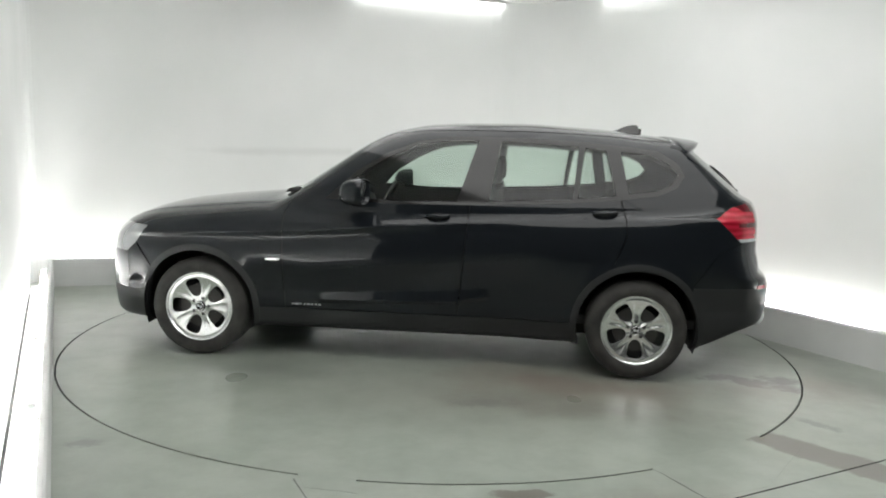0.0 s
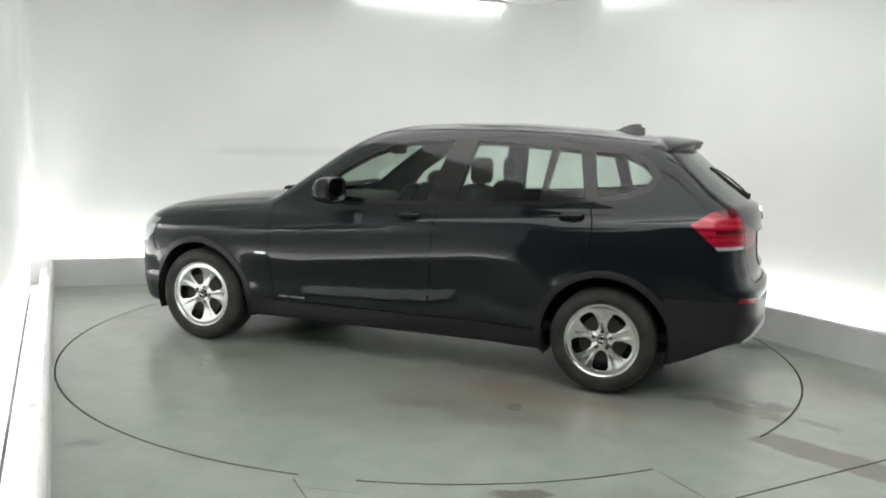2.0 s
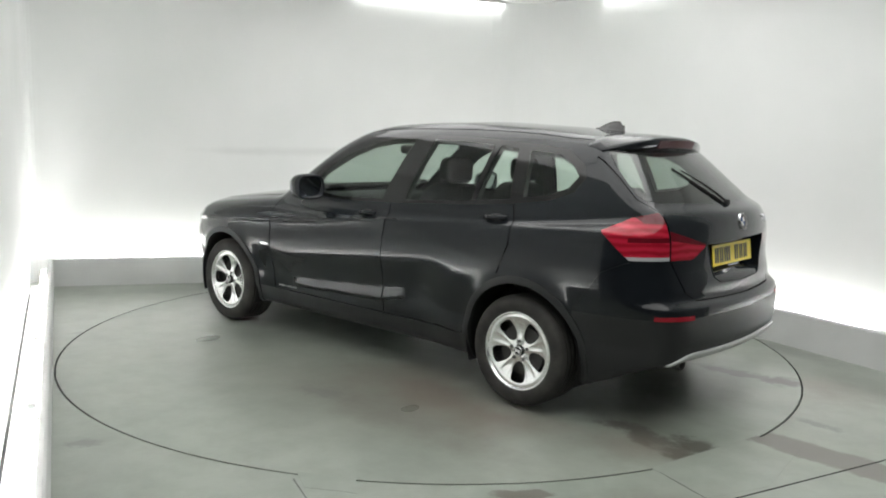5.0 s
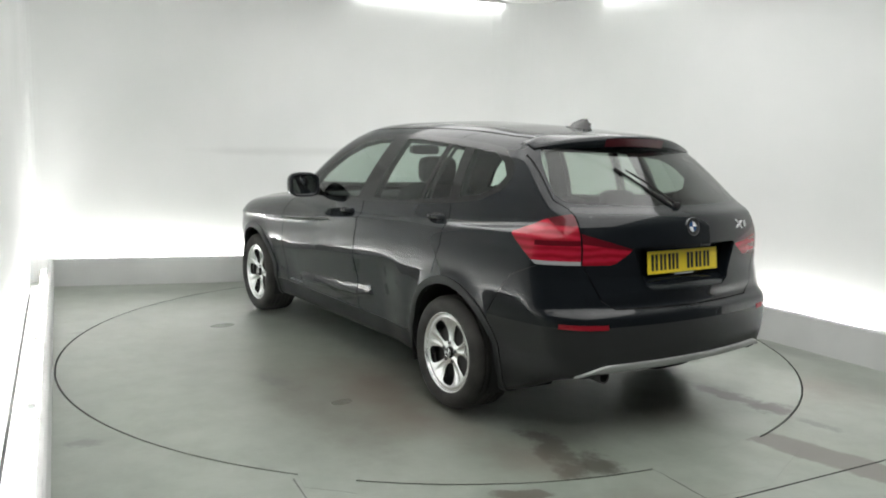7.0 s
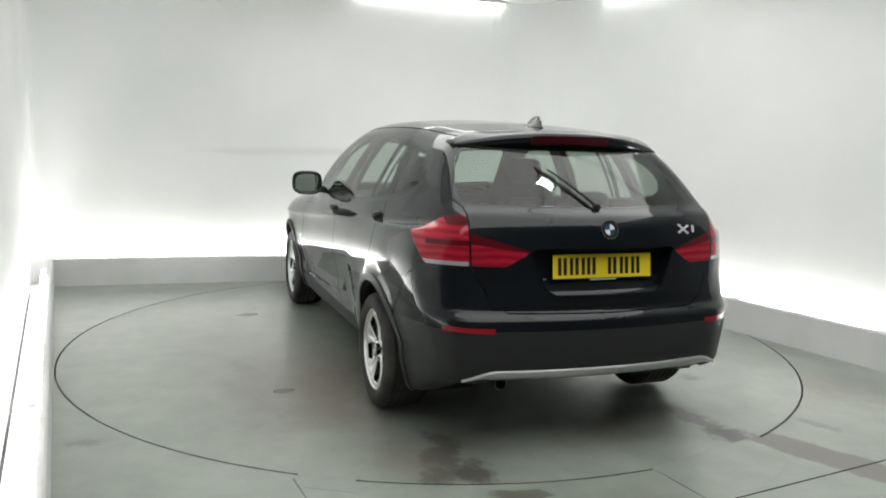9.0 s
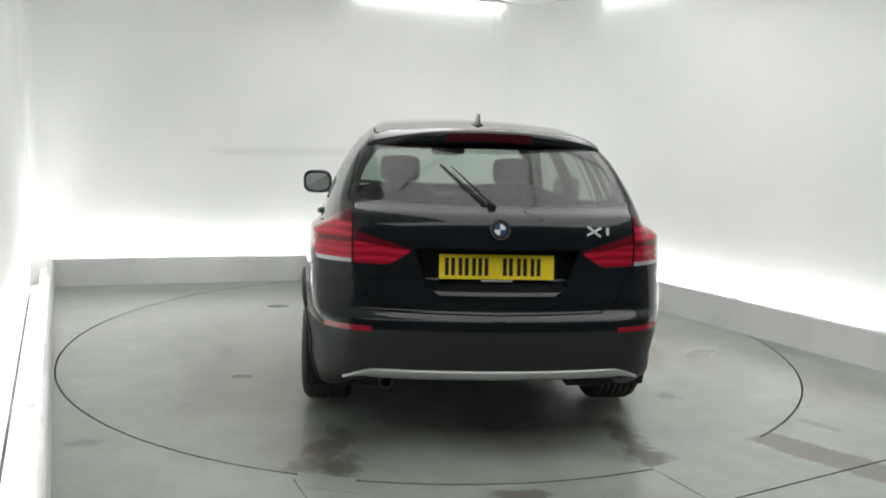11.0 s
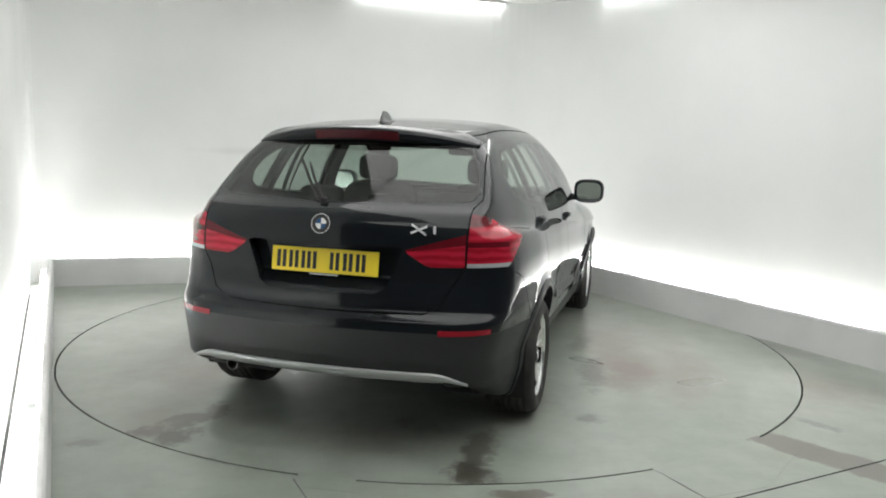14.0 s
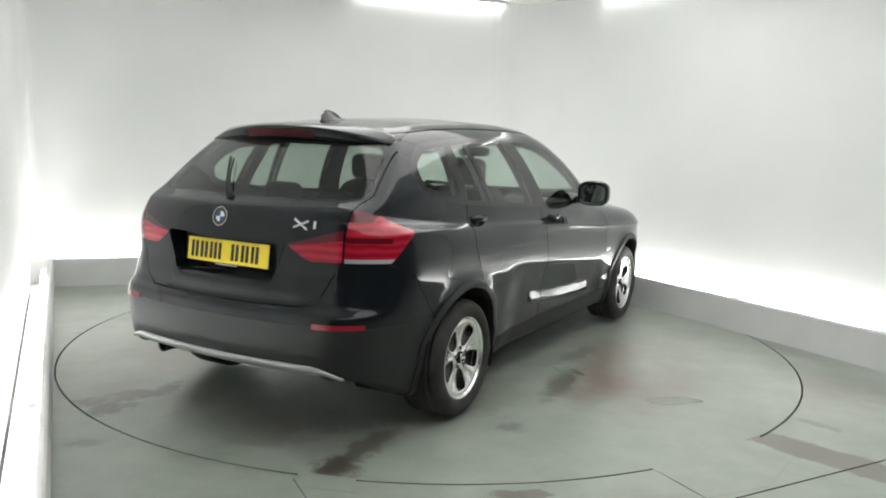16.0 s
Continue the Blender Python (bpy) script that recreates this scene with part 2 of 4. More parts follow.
def meet(p, u, q, v):
    """Where the lines p + s u and q + t v cross in the plan."""
    d = u[0] * v[1] - u[1] * v[0]
    s = ((q[0] - p[0]) * v[1] - (q[1] - p[1]) * v[0]) / d
    return (p[0] + s * u[0], p[1] + s * u[1])


# ---- the room: three plinth lines in the plan ----
BACK = ((-2.71, 1.68), (0.955, 0.298))
RIGHT = ((2.311, 0.556), (0.496, -0.868))
LEFT = ((-2.206, -1.109), (0.434, -0.901))
CEILING = 2.88


def offset(line, d):
    (px, py), (ux, uy) = line
    n = (-uy, ux)
    side = 1 if n[0] * px + n[1] * py > 0 else -1
    return ((px + n[0] * d * side, py + n[1] * d * side), (ux, uy))


def along(line, s):
    return (line[0][0] + line[1][0] * s, line[0][1] + line[1][1] * s)


def corner(a, b, d):
    a, b = offset(a, d), offset(b, d)
    return meet(a[0], a[1], b[0], b[1])


def fillet(a, c, b, r, n=10):
    """Points that round the corner c between a and b."""
    a, c, b = Vector(a), Vector(c), Vector(b)
    u, v = (a - c).normalized(), (b - c).normalized()
    p, q = c + u * r, c + v * r
    return [tuple((1 - t) ** 2 * p + 2 * t * (1 - t) * c + t * t * q) for t in [i / n for i in range(n + 1)]]


def strip_wall(name, line, thick, z0, z1, mat, label, category="wall"):
    bm = bmesh.new()
    pts = [Vector(p) for p in line]
    outer = []
    for i, p in enumerate(pts):
        a, b = pts[max(i - 1, 0)], pts[min(i + 1, len(pts) - 1)]
        d = (b - a).normalized()
        outer.append(p + Vector((-d.y, d.x)) * thick)
    for p, q, r, s in zip(pts, pts[1:], outer[1:], outer):
        prism(bm, [tuple(p), tuple(q), tuple(r), tuple(s)], z0, z1)
    bmesh.ops.remove_doubles(bm, verts=bm.verts, dist=1e-4)
    ob = part(name, bm, mat)
    return tagged(ob, label, category, kind="structure")


GAP = 0.25
LEFT_GAP = 0.195
left_wall = offset(LEFT, LEFT_GAP)
bl, br = meet(*offset(BACK, GAP), *left_wall), corner(BACK, RIGHT, GAP)
left_end, right_end = along(left_wall, 2.5), along(offset(RIGHT, GAP), 2.5)
mid_b = along(offset(BACK, GAP), 2.0)
strip_wall("wall_left", [left_end] + fillet(left_end, bl, mid_b, 0.12, 6)[:4], 0.1, 0, CEILING, WALL_PAINT, "smooth white painted studio wall beside the plinth")
strip_wall("wall_back", fillet(left_end, bl, mid_b, 0.12, 6)[3:] + [mid_b], 0.1, 0, CEILING, SCUFFED, "smooth white studio wall with a faint scuff")
strip_wall("wall_right", [mid_b] + fillet(mid_b, br, right_end, 0.7, 14) + [right_end], 0.1, 0, CEILING, WALL_PAINT, "smooth white studio wall with a rounded corner")
strip_wall("wall_behind", [right_end, (right_end[0] + 2.2, right_end[1] - 3.2), (right_end[0] + 0.8, right_end[1] - 6.4), (left_end[0] - 0.9, left_end[1] - 4.6), (left_end[0] - 1.2, left_end[1] - 0.6), left_end], 0.1, 0, CEILING, DARK_WALL, "plain dark grey wall closing the bay")


def plinth(name, line, s0, s1, thick=0.035, height=0.255):
    """A low boxed plinth in front of the wall, with a rounded top edge."""
    (ux, uy) = line[1]
    out = offset(line, 1.0)
    nx, ny = out[0][0] - line[0][0], out[0][1] - line[0][1]
    profile = [(0, 0), (0.004, height - 0.012), (0.014, height), (thick, height), (thick, 0)]
    bm = bmesh.new()
    rings = []
    for s in (s0, s1):
        p = along(line, s)
        rings.append([bm.verts.new((p[0] + nx * d, p[1] + ny * d, z)) for d, z in profile])
    n = len(profile)
    for i in range(n):
        bm.faces.new((rings[0][i], rings[0][(i + 1) % n], rings[1][(i + 1) % n], rings[1][i]))
    bm.faces.new(rings[0])
    bm.faces.new(rings[1][::-1])
    bmesh.ops.recalc_face_normals(bm, faces=bm.faces)
    return tagged(part(name, bm, PLINTH_PAINT), "low pale grey painted plinth hiding strip lights", "plinth", kind="structure")


def span(line, p):
    return (p[0] - line[0][0]) * line[1][0] + (p[1] - line[0][1]) * line[1][1]


p_bl, p_br = corner(BACK, LEFT, 0), corner(BACK, RIGHT, 0)
plinth("plinth_back", BACK, span(BACK, p_bl), span(BACK, p_br))
plinth("plinth_right", RIGHT, span(RIGHT, p_br), 2.5)
plinth("plinth_left", LEFT, span(LEFT, p_bl), 2.5)


def tube_light(line, s0, s1, away=0.19, tall=0.165):
    """A fluorescent batten in the gap between plinth and wall."""
    ln = offset(line, away)
    a, b = Vector((*along(ln, s0), 0.0)), Vector((*along(ln, s1), 0.0))
    root = new("strip_light")
    tagged(root, "white fluorescent strip light lying behind the plinth", "strip light", group="strip lights behind the plinth")
    turn = Matrix.Translation((a + b) / 2) @ (b - a).to_track_quat("X", "Z").to_matrix().to_4x4()
    root.matrix_world = turn
    half = (b - a).length / 2
    part("batten", box(bmesh.new(), -half, half, -0.03, 0.03, 0.004, tall, 0.006), TUBE_WHITE, root, "white metal batten")
    bm = bmesh.new()
    bmesh.ops.create_cone(bm, segments=12, radius1=0.02, radius2=0.02, depth=2 * half - 0.06, cap_ends=True,
                          matrix=Matrix.Translation((0, 0, tall + 0.035)) @ Matrix.Rotation(radians(90), 4, "Y"))
    part("tube", bm, TUBE, root, "glowing fluorescent tube", True)
    for e in (-1, 1):
        part("end_cap", box(bmesh.new(), e * half - 0.03, e * half + 0.03, -0.02, 0.02, tall - 0.002, tall + 0.06, 0.004), TUBE_WHITE, root)


for ln, s0, s1, n, away, tall in ((BACK, span(BACK, p_bl) - 0.05, span(BACK, p_br) - 0.05, 3, 0.19, 0.165), (RIGHT, span(RIGHT, p_br) + 0.1, 2.4, 4, 0.208, 0.16), (LEFT, span(LEFT, p_bl) + 0.1, 2.4, 4, 0.075, 0.12)):
    lo, hi = min(s0, s1), max(s0, s1)
    for i in range(n):
        tube_light(ln, lo + (hi - lo) * i / n + 0.02, lo + (hi - lo) * (i + 1) / n - 0.02, away, tall)

# ---- ceiling ----
bm = bmesh.new()
prism(bm, [(-5.2, -8.8), (6.5, -8.8), (6.5, 4.4), (-5.2, 4.4)], CEILING, CEILING + 0.1)
tagged(part("ceiling", bm, WALL_PAINT), "plain white painted studio ceiling", "ceiling", kind="structure")


def corner_room(x, y, line):
    """How far a place stands inside the wall along that line."""
    o = offset(line, GAP)
    p = line[0]
    n = ((o[0][0] - p[0]) / GAP, (o[0][1] - p[1]) / GAP)
    return (o[0][0] - x) * n[0] + (o[0][1] - y) * n[1]


def ceiling_fill_panel(x, y, turn, length=1.5, width=0.6):
    root = new("ceiling_fill_panel")
    tagged(root, "large white diffuser panel added out of view for overhead light", "ceiling light", group="ceiling lights")
    root.matrix_world = pose(x, y, CEILING, 0, 0, turn)
    h, w = length / 2, width / 2
    for y0, y1, x0, x1 in ((-w, -w + 0.006, -h, h), (w - 0.006, w, -h, h), (-w + 0.006, w - 0.006, -h, -h + 0.006), (-w + 0.006, w - 0.006, h - 0.006, h)):
        part("frame", box(bmesh.new(), x0, x1, y0, y1, -0.05, -0.001), PLINTH_PAINT, root)
    part("diffuser", box(bmesh.new(), -h + 0.006, h - 0.006, -w + 0.006, w - 0.006, -0.052, -0.012), PANEL, root, "glowing white diffuser")


# rows of panels laid out along the back wall, unseen, added as overhead fill
for r in range(7):
    for c in range(-1, 4):
        u, w = -2.0 + 1.62 * c, 2.05 - 1.02 * r
        x, y = 0.955 * u - 0.298 * w, 0.298 * u + 0.955 * w
        clear = min(corner_room(x, y, BACK), corner_room(x, y, RIGHT), corner_room(x, y, LEFT))
        # the last row is added to brighten the floor near the camera
        if (clear > 0.9 and corner_room(x, y, RIGHT) > 1.2) or (r > 5 and -1.2 < x < 2.2):
            ceiling_fill_panel(x, y, 17.3, 1.61, 1.01)


def ceiling_tube(line, s0, s1, inset):
    """A bare batten light under the ceiling, close to the wall."""
    ln = offset(line, GAP - inset)
    a, b = Vector((*along(ln, s0), CEILING)), Vector((*along(ln, s1), CEILING))
    root = new("batten_light")
    tagged(root, "bright white batten light under the ceiling edge", "batten light", group="batten lights")
    root.matrix_world = Matrix.Translation((a + b) / 2) @ (b - a).to_track_quat("X", "Z").to_matrix().to_4x4()
    half = (b - a).length / 2
    part("housing", box(bmesh.new(), -half, half, -0.04, 0.04, -0.025, -0.001, 0.004), TUBE_WHITE, root, "white metal housing")
    part("cover", box(bmesh.new(), -half + 0.01, half - 0.01, -0.03, 0.03, -0.045, -0.026, 0.004), BATTEN, root, "glowing cover")


ceiling_tube(BACK, 2.0, 3.6, 0.05)
ceiling_tube(RIGHT, -1.9, -0.7, 0.05)

# ---- floor with the round cut-out of the turntable ----
def ring_face(bm, r0, r1, z, n=192):
    a = [bm.verts.new((r0 * math.cos(2 * math.pi * i / n), r0 * math.sin(2 * math.pi * i / n), z)) for i in range(n)]
    b = [bm.verts.new((r1 * math.cos(2 * math.pi * i / n), r1 * math.sin(2 * math.pi * i / n), z)) for i in range(n)]
    for i in range(n):
        bm.faces.new((a[i], b[i], b[(i + 1) % n], a[(i + 1) % n]))
    return a, b


def strip_outline(a, b, w):
    a, b = Vector(a), Vector(b)
    d = (b - a).normalized()
    n = Vector((-d.y, d.x)) * w / 2
    return [tuple(a - n), tuple(b - n), tuple(b + n), tuple(a + n)]


bm = bmesh.new()
ring_face(bm, DISC_R + 0.010, 11.0, 0.0)
tagged(part("floor", bm, FLOOR_PAINT), "grey painted concrete floor with scuffs and stains", "floor", kind="structure")
bm = bmesh.new()
_, kerb = ring_face(bm, DISC_R - 0.3, DISC_R + 0.010, -0.06)
lip = [bm.verts.new((v.co.x, v.co.y, -0.001)) for v in kerb]
for i in range(len(kerb)):
    j = (i + 1) % len(kerb)
    bm.faces.new((kerb[i], lip[i], lip[j], kerb[j]))
tagged(part("turntable_pit", bm, GROOVE), "dark pit under the turntable edge", "pit", kind="structure")

# white-painted trough behind the left plinth, with a dark gap along the foot of the wall
bm = bmesh.new()
a, b = along(offset(LEFT, (0.035 + LEFT_GAP - 0.006) / 2), span(LEFT, p_bl) - 0.1), along(offset(LEFT, (0.035 + LEFT_GAP - 0.006) / 2), 2.5)
prism(bm, strip_outline(a, b, LEFT_GAP - 0.006 - 0.037), 0.0005, 0.004)
tagged(part("trough_floor", bm, WALL_PAINT), "white painted trough floor behind the plinth", "trough", kind="structure")
bm = bmesh.new()
prism(bm, strip_outline(along(offset(LEFT, LEFT_GAP - 0.009), span(LEFT, p_bl) + 0.35), along(offset(LEFT, LEFT_GAP - 0.009), 2.5), 0.014), 0.0, 0.0055)
tagged(part("wall_joint", bm, GROOVE), "thin dark gap along the foot of the wall", "joint", kind="structure")

# saw-cut joints in the floor
for name, a, b, w in (("floor_joint", (-0.56, -2.44), (-0.36, -2.86), 0.005), ("floor_joint", (1.26, -2.52), (2.5, -1.89), 0.008), ("floor_joint", (1.02, -2.28), (1.2, -2.65), 0.004)):
    bm = bmesh.new()
    prism(bm, strip_outline(a, b, w), -0.01, 0.0012)
    tagged(part(name, bm, JOINT if w < 0.007 else GROOVE), "thin dark joint in the painted floor", "joint", kind="structure")

bm = bmesh.new()
N = 192
rim = [(DISC_R * math.cos(2 * math.pi * i / N), DISC_R * math.sin(2 * math.pi * i / N)) for i in range(N)]
prism(bm, rim, -0.05, 0.0)
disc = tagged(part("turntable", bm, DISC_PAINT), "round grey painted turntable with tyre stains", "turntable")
bm = bmesh.new()
ring_face(bm, DISC_R - 0.012, DISC_R - 0.0005, 0.0008)
part("edge_band", bm, DISC_PAINT, disc)

# painted cover plates that bridge the gap round the turntable
for name, outline in (("cover_plate", [(0.99, -2.235), (1.15, -2.52), (1.45, -2.40), (1.80, -1.95), (1.64, -1.81)]), ("cover_plate", [(-0.56, -2.37), (-0.50, -2.52), (-0.28, -2.56), (-0.30, -2.425)])):
    bm = bmesh.new()
    prism(bm, outline, 0.0004, 0.0012)
    tagged(part(name, bm, FLOOR_PAINT), "thin painted metal plate lying over the turntable gap", "plate", kind="structure")


# ---- the car's skin as one smooth solid, from which the panels are cut ----
# car space: x forward from the middle of the wheelbase, y to its left, z up from the ground
def smooth_curve(points, sigma=0.05):
    """A softened curve through points, as a function of arrays."""
    xs, ys = np.array([p[0] for p in points]), np.array([p[1] for p in points])
    g = np.linspace(xs[0] - 0.5, xs[-1] + 0.5, 1200)
    v = np.interp(g, xs, ys)
    lo, hi = (ys[1] - ys[0]) / (xs[1] - xs[0]), (ys[-1] - ys[-2]) / (xs[-1] - xs[-2])
    v = np.where(g < xs[0], ys[0] + (g - xs[0]) * lo, np.where(g > xs[-1], ys[-1] + (g - xs[-1]) * hi, v))
    w = max(1, int(4 * sigma / (g[1] - g[0])))
    k = np.exp(-0.5 * (np.arange(-w, w + 1) * (g[1] - g[0]) / sigma) ** 2)
    v = np.convolve(np.pad(v, w, mode="reflect", reflect_type="odd"), k / k.sum(), mode="valid")
    return lambda q: np.interp(q, g, v)


def smax(a, b, k):
    h = np.maximum(k - np.abs(a - b), 0) / k
    return np.maximum(a, b) + h * h * k / 4


def smin(a, b, k):
    return -smax(-a, -b, k)


plan_side = smooth_curve([(-2.35, 0.66), (-2.1, 0.797), (-1.82, 0.866), (-1.5, 0.895), (-0.8, 0.89), (0.6, 0.888), (1.3, 0.897), (1.6, 0.889), (1.85, 0.845), (2.05, 0.75), (2.25, 0.54)], 0.08)
crease_z = smooth_curve([(-2.2, 1.0), (-1.6, 1.0), (-1.09, 0.985), (-0.24, 0.925), (0.46, 0.86), (0.84, 0.83), (1.4, 0.80), (2.2, 0.76)], 0.1)
side_low = smooth_curve([(0.0, -0.13), (0.20, -0.085), (0.28, -0.058), (0.345, -0.040), (0.385, -0.0355), (0.44, -0.0375), (0.49, -0.027), (0.56, -0.0125), (0.615, -0.003), (0.66, 0.001), (0.72, 0.002), (0.80, 0.0), (0.9, -0.004), (1.2, -0.02)], 0.012)
door_low = smooth_curve([(0.0, -0.15), (0.2, -0.10), (0.28, -0.074), (0.34, -0.064), (0.40, -0.058), (0.46, -0.052), (0.50, -0.046), (0.55, -0.034), (0.60, -0.019), (0.655, 0.0005), (0.70, 0.002), (0.80, 0.0), (0.9, -0.004), (1.2, -0.02)], 0.009)
tail_mid = smooth_curve([(0.05, -1.8), (0.16, -2.0), (0.26, -2.17), (0.34, -2.225), (0.45, -2.26), (0.56, -2.262), (0.645, -2.255), (0.657, -2.216), (0.8, -2.188), (0.95, -2.188), (1.05, -2.18), (1.093, -2.163), (1.112, -2.125), (1.13, -2.092), (1.16, -2.06), (1.25, -1.955), (1.34, -1.85), (1.42, -1.755), (1.55, -1.60), (1.8, -1.3)], 0.011)
tail_bow = smooth_curve([(0.0, 0.15), (0.6, 0.175), (0.75, 0.235), (1.0, 0.245), (1.15, 0.32), (1.45, 0.36), (1.8, 0.36)], 0.05)
nose_mid = smooth_curve([(0.0, 2.12), (0.2, 2.19), (0.45, 2.215), (0.6, 2.205), (0.75, 2.17), (0.85, 2.10), (0.93, 1.95), (1.1, 1.4)], 0.04)
hood_z = smooth_curve([(-2.4, 1.13), (-2.1, 1.11), (-1.8, 1.10), (-1.0, 1.06), (0.0, 1.03), (0.7, 1.03), (0.95, 1.03), (1.15, 1.018), (1.5, 0.984), (1.75, 0.95), (2.0, 0.895), (2.2, 0.82)], 0.06)
roof_z = smooth_curve([(-2.4, 1.29), (-1.85, 1.44), (-1.55, 1.487), (-1.2, 1.524), (-0.7, 1.55), (-0.3, 1.545), (0.0, 1.527), (0.2, 1.485), (0.36, 1.41), (0.55, 1.285), (0.75, 1.152), (0.95, 1.03), (1.2, 0.88), (1.5, 0.68)], 0.05)
cabin_y = smooth_curve([(-2.4, 0.60), (-2.1, 0.70), (-1.85, 0.768), (-1.5, 0.815), (-1.0, 0.842), (0.0, 0.845), (0.5, 0.825), (0.9, 0.78), (1.3, 0.70)], 0.08)
tumble = smooth_curve([(0.7, -0.03), (0.9, -0.008), (1.0, 0.0), (1.15, -0.052), (1.3, -0.128), (1.45, -0.23), (1.6, -0.36)], 0.04)


def fade(v, lo, hi):
    t = np.clip((v - lo) / (hi - lo), 0, 1)
    return t * t * (3 - 2 * t)


def lower_side(x, z):
    """How far the side stands out: the doors tuck in below a rising fold and carry a long scallop."""
    rise = 0.09 * np.clip(x, -0.8, 0.6)
    base = door_low(z + rise)
    zt, zb = 0.478 - 0.06 * x + 0.05 * np.maximum(-x - 0.2, 0), 0.41 - 0.035 * x + 0.16 * np.maximum(-x - 0.25, 0)
    ledge = door_low(zt + rise) + 0.13 * (zt - z) - 1.2 * np.maximum(zb - z, 0)
    base = base + fade(x, -0.50, -0.45) * (1 - fade(x, 0.56, 0.61)) * np.where(z < zt, np.maximum(ledge - base, 0), 0)
    doors = fade(x, -0.92, -0.60) * (1 - fade(x, 0.66, 0.92))
    return doors * base + (1 - doors) * side_low(z)


def solid(x, y, z):
    """Below zero inside the body."""
    a = np.abs(y)
    zc = crease_z(x)
    over = np.maximum(z - zc, 0)
    ys = plan_side(x) + lower_side(x, z) - 0.42 * over - 0.35 * over * over + 0.006 * np.exp(-(((z - zc + 0.006) / 0.014) ** 2)) - 0.008 * np.exp(-(((z - zc + 0.06) / 0.05) ** 2))
    for ax in (-1.38, 1.38):
        r = np.hypot(x - ax, z - 0.32)
        ys = ys + 0.014 * np.exp(-(((r - 0.37) / 0.05) ** 2)) * (z > 0.1)
    xr = tail_mid(z) + tail_bow(z) * a * a + 0.35 * np.maximum(a - 0.62, 0) ** 2
    xf = nose_mid(z) - 0.28 * a * a - 0.5 * np.maximum(a - 0.5, 0) ** 2
    zt = hood_z(x) - 0.09 * a * a - 0.10 * np.maximum(a - 0.62, 0)
    rise = np.clip((-x - 1.70) / 0.42, 0, 1)
    zb = 0.194 + 0.139 * rise * rise * (3 - 2 * rise) - 0.03 * np.clip((x - 1.5) / 0.3, 0, 1)
    lift = fade(-x, 1.40, 1.62) * (1 - fade(a, 0.56, 0.72))
    zb = np.maximum(zb, 0.194 + 0.156 * lift)
    low = smax(smax(a - ys, z - zt, 0.07), smax(x - xf, xr - x, 0.05), 0.13)
    low = smax(low, zb - z, 0.05)
    zr = roof_z(x) - 0.10 * a * a - 0.25 * np.maximum(a - 0.42, 0) ** 2
    top = smax(smax(a - (cabin_y(x) + tumble(z)), (z - zr) * 0.85, 0.09), (xr - x) * 0.8, 0.05)
    top = smax(top, 0.7 - z, 0.05)
    return smin(low, top, 0.035)


def skin_grid():
    """Points and normals of the left half of the skin, found along rays from a spine."""
    z0, xa, xb = 0.74, -1.62, 1.55
    O, D = [], []
    th = np.linspace(-90, 90, 225) * np.pi / 180
    for p in np.linspace(90, 2, 54):
        q = p * np.pi / 180
        O.append(np.stack([np.full_like(th, xa), 0 * th, 0 * th + z0], -1))
        D.append(np.stack([-np.sin(q) + 0 * th, np.cos(q) * np.cos(th), np.cos(q) * np.sin(th)], -1))
    for x in np.linspace(xa, xb, 140):
        O.append(np.stack([np.full_like(th, x), 0 * th, 0 * th + z0], -1))
        D.append(np.stack([0 * th, np.cos(th), np.sin(th)], -1))
    for p in np.linspace(2, 90, 40):
        q = p * np.pi / 180
        O.append(np.stack([np.full_like(th, xb), 0 * th, 0 * th + z0], -1))
        D.append(np.stack([np.sin(q) + 0 * th, np.cos(q) * np.cos(th), np.cos(q) * np.sin(th)], -1))
    O, D = np.array(O), np.array(D)
    lo = np.zeros(O.shape[:2])
    hi = np.full(O.shape[:2], 1.4)
    for t in np.linspace(0, 1.4, 90):
        P = O + D * t
        lo = np.where(solid(P[..., 0], P[..., 1], P[..., 2]) < 0, t, lo)
    hi = lo + 1.4 / 89
    for _ in range(22):
        m = (lo + hi) / 2
        P = O + D * m[..., None]
        inside = solid(P[..., 0], P[..., 1], P[..., 2]) < 0
        lo, hi = np.where(inside, m, lo), np.where(inside, hi, m)
    P = O + D * hi[..., None]
    e = 0.004
    G = np.stack([solid(P[..., 0] + e * (i == 0), P[..., 1] + e * (i == 1), P[..., 2] + e * (i == 2)) - solid(P[..., 0] - e * (i == 0), P[..., 1] - e * (i == 1), P[..., 2] - e * (i == 2)) for i in range(3)], -1)
    P[..., 1] = np.abs(P[..., 1])
    for k in (0, -1):
        G[:, k, 1] = 0
    return P, G / np.linalg.norm(G, axis=-1, keepdims=True)


P, G = skin_grid()


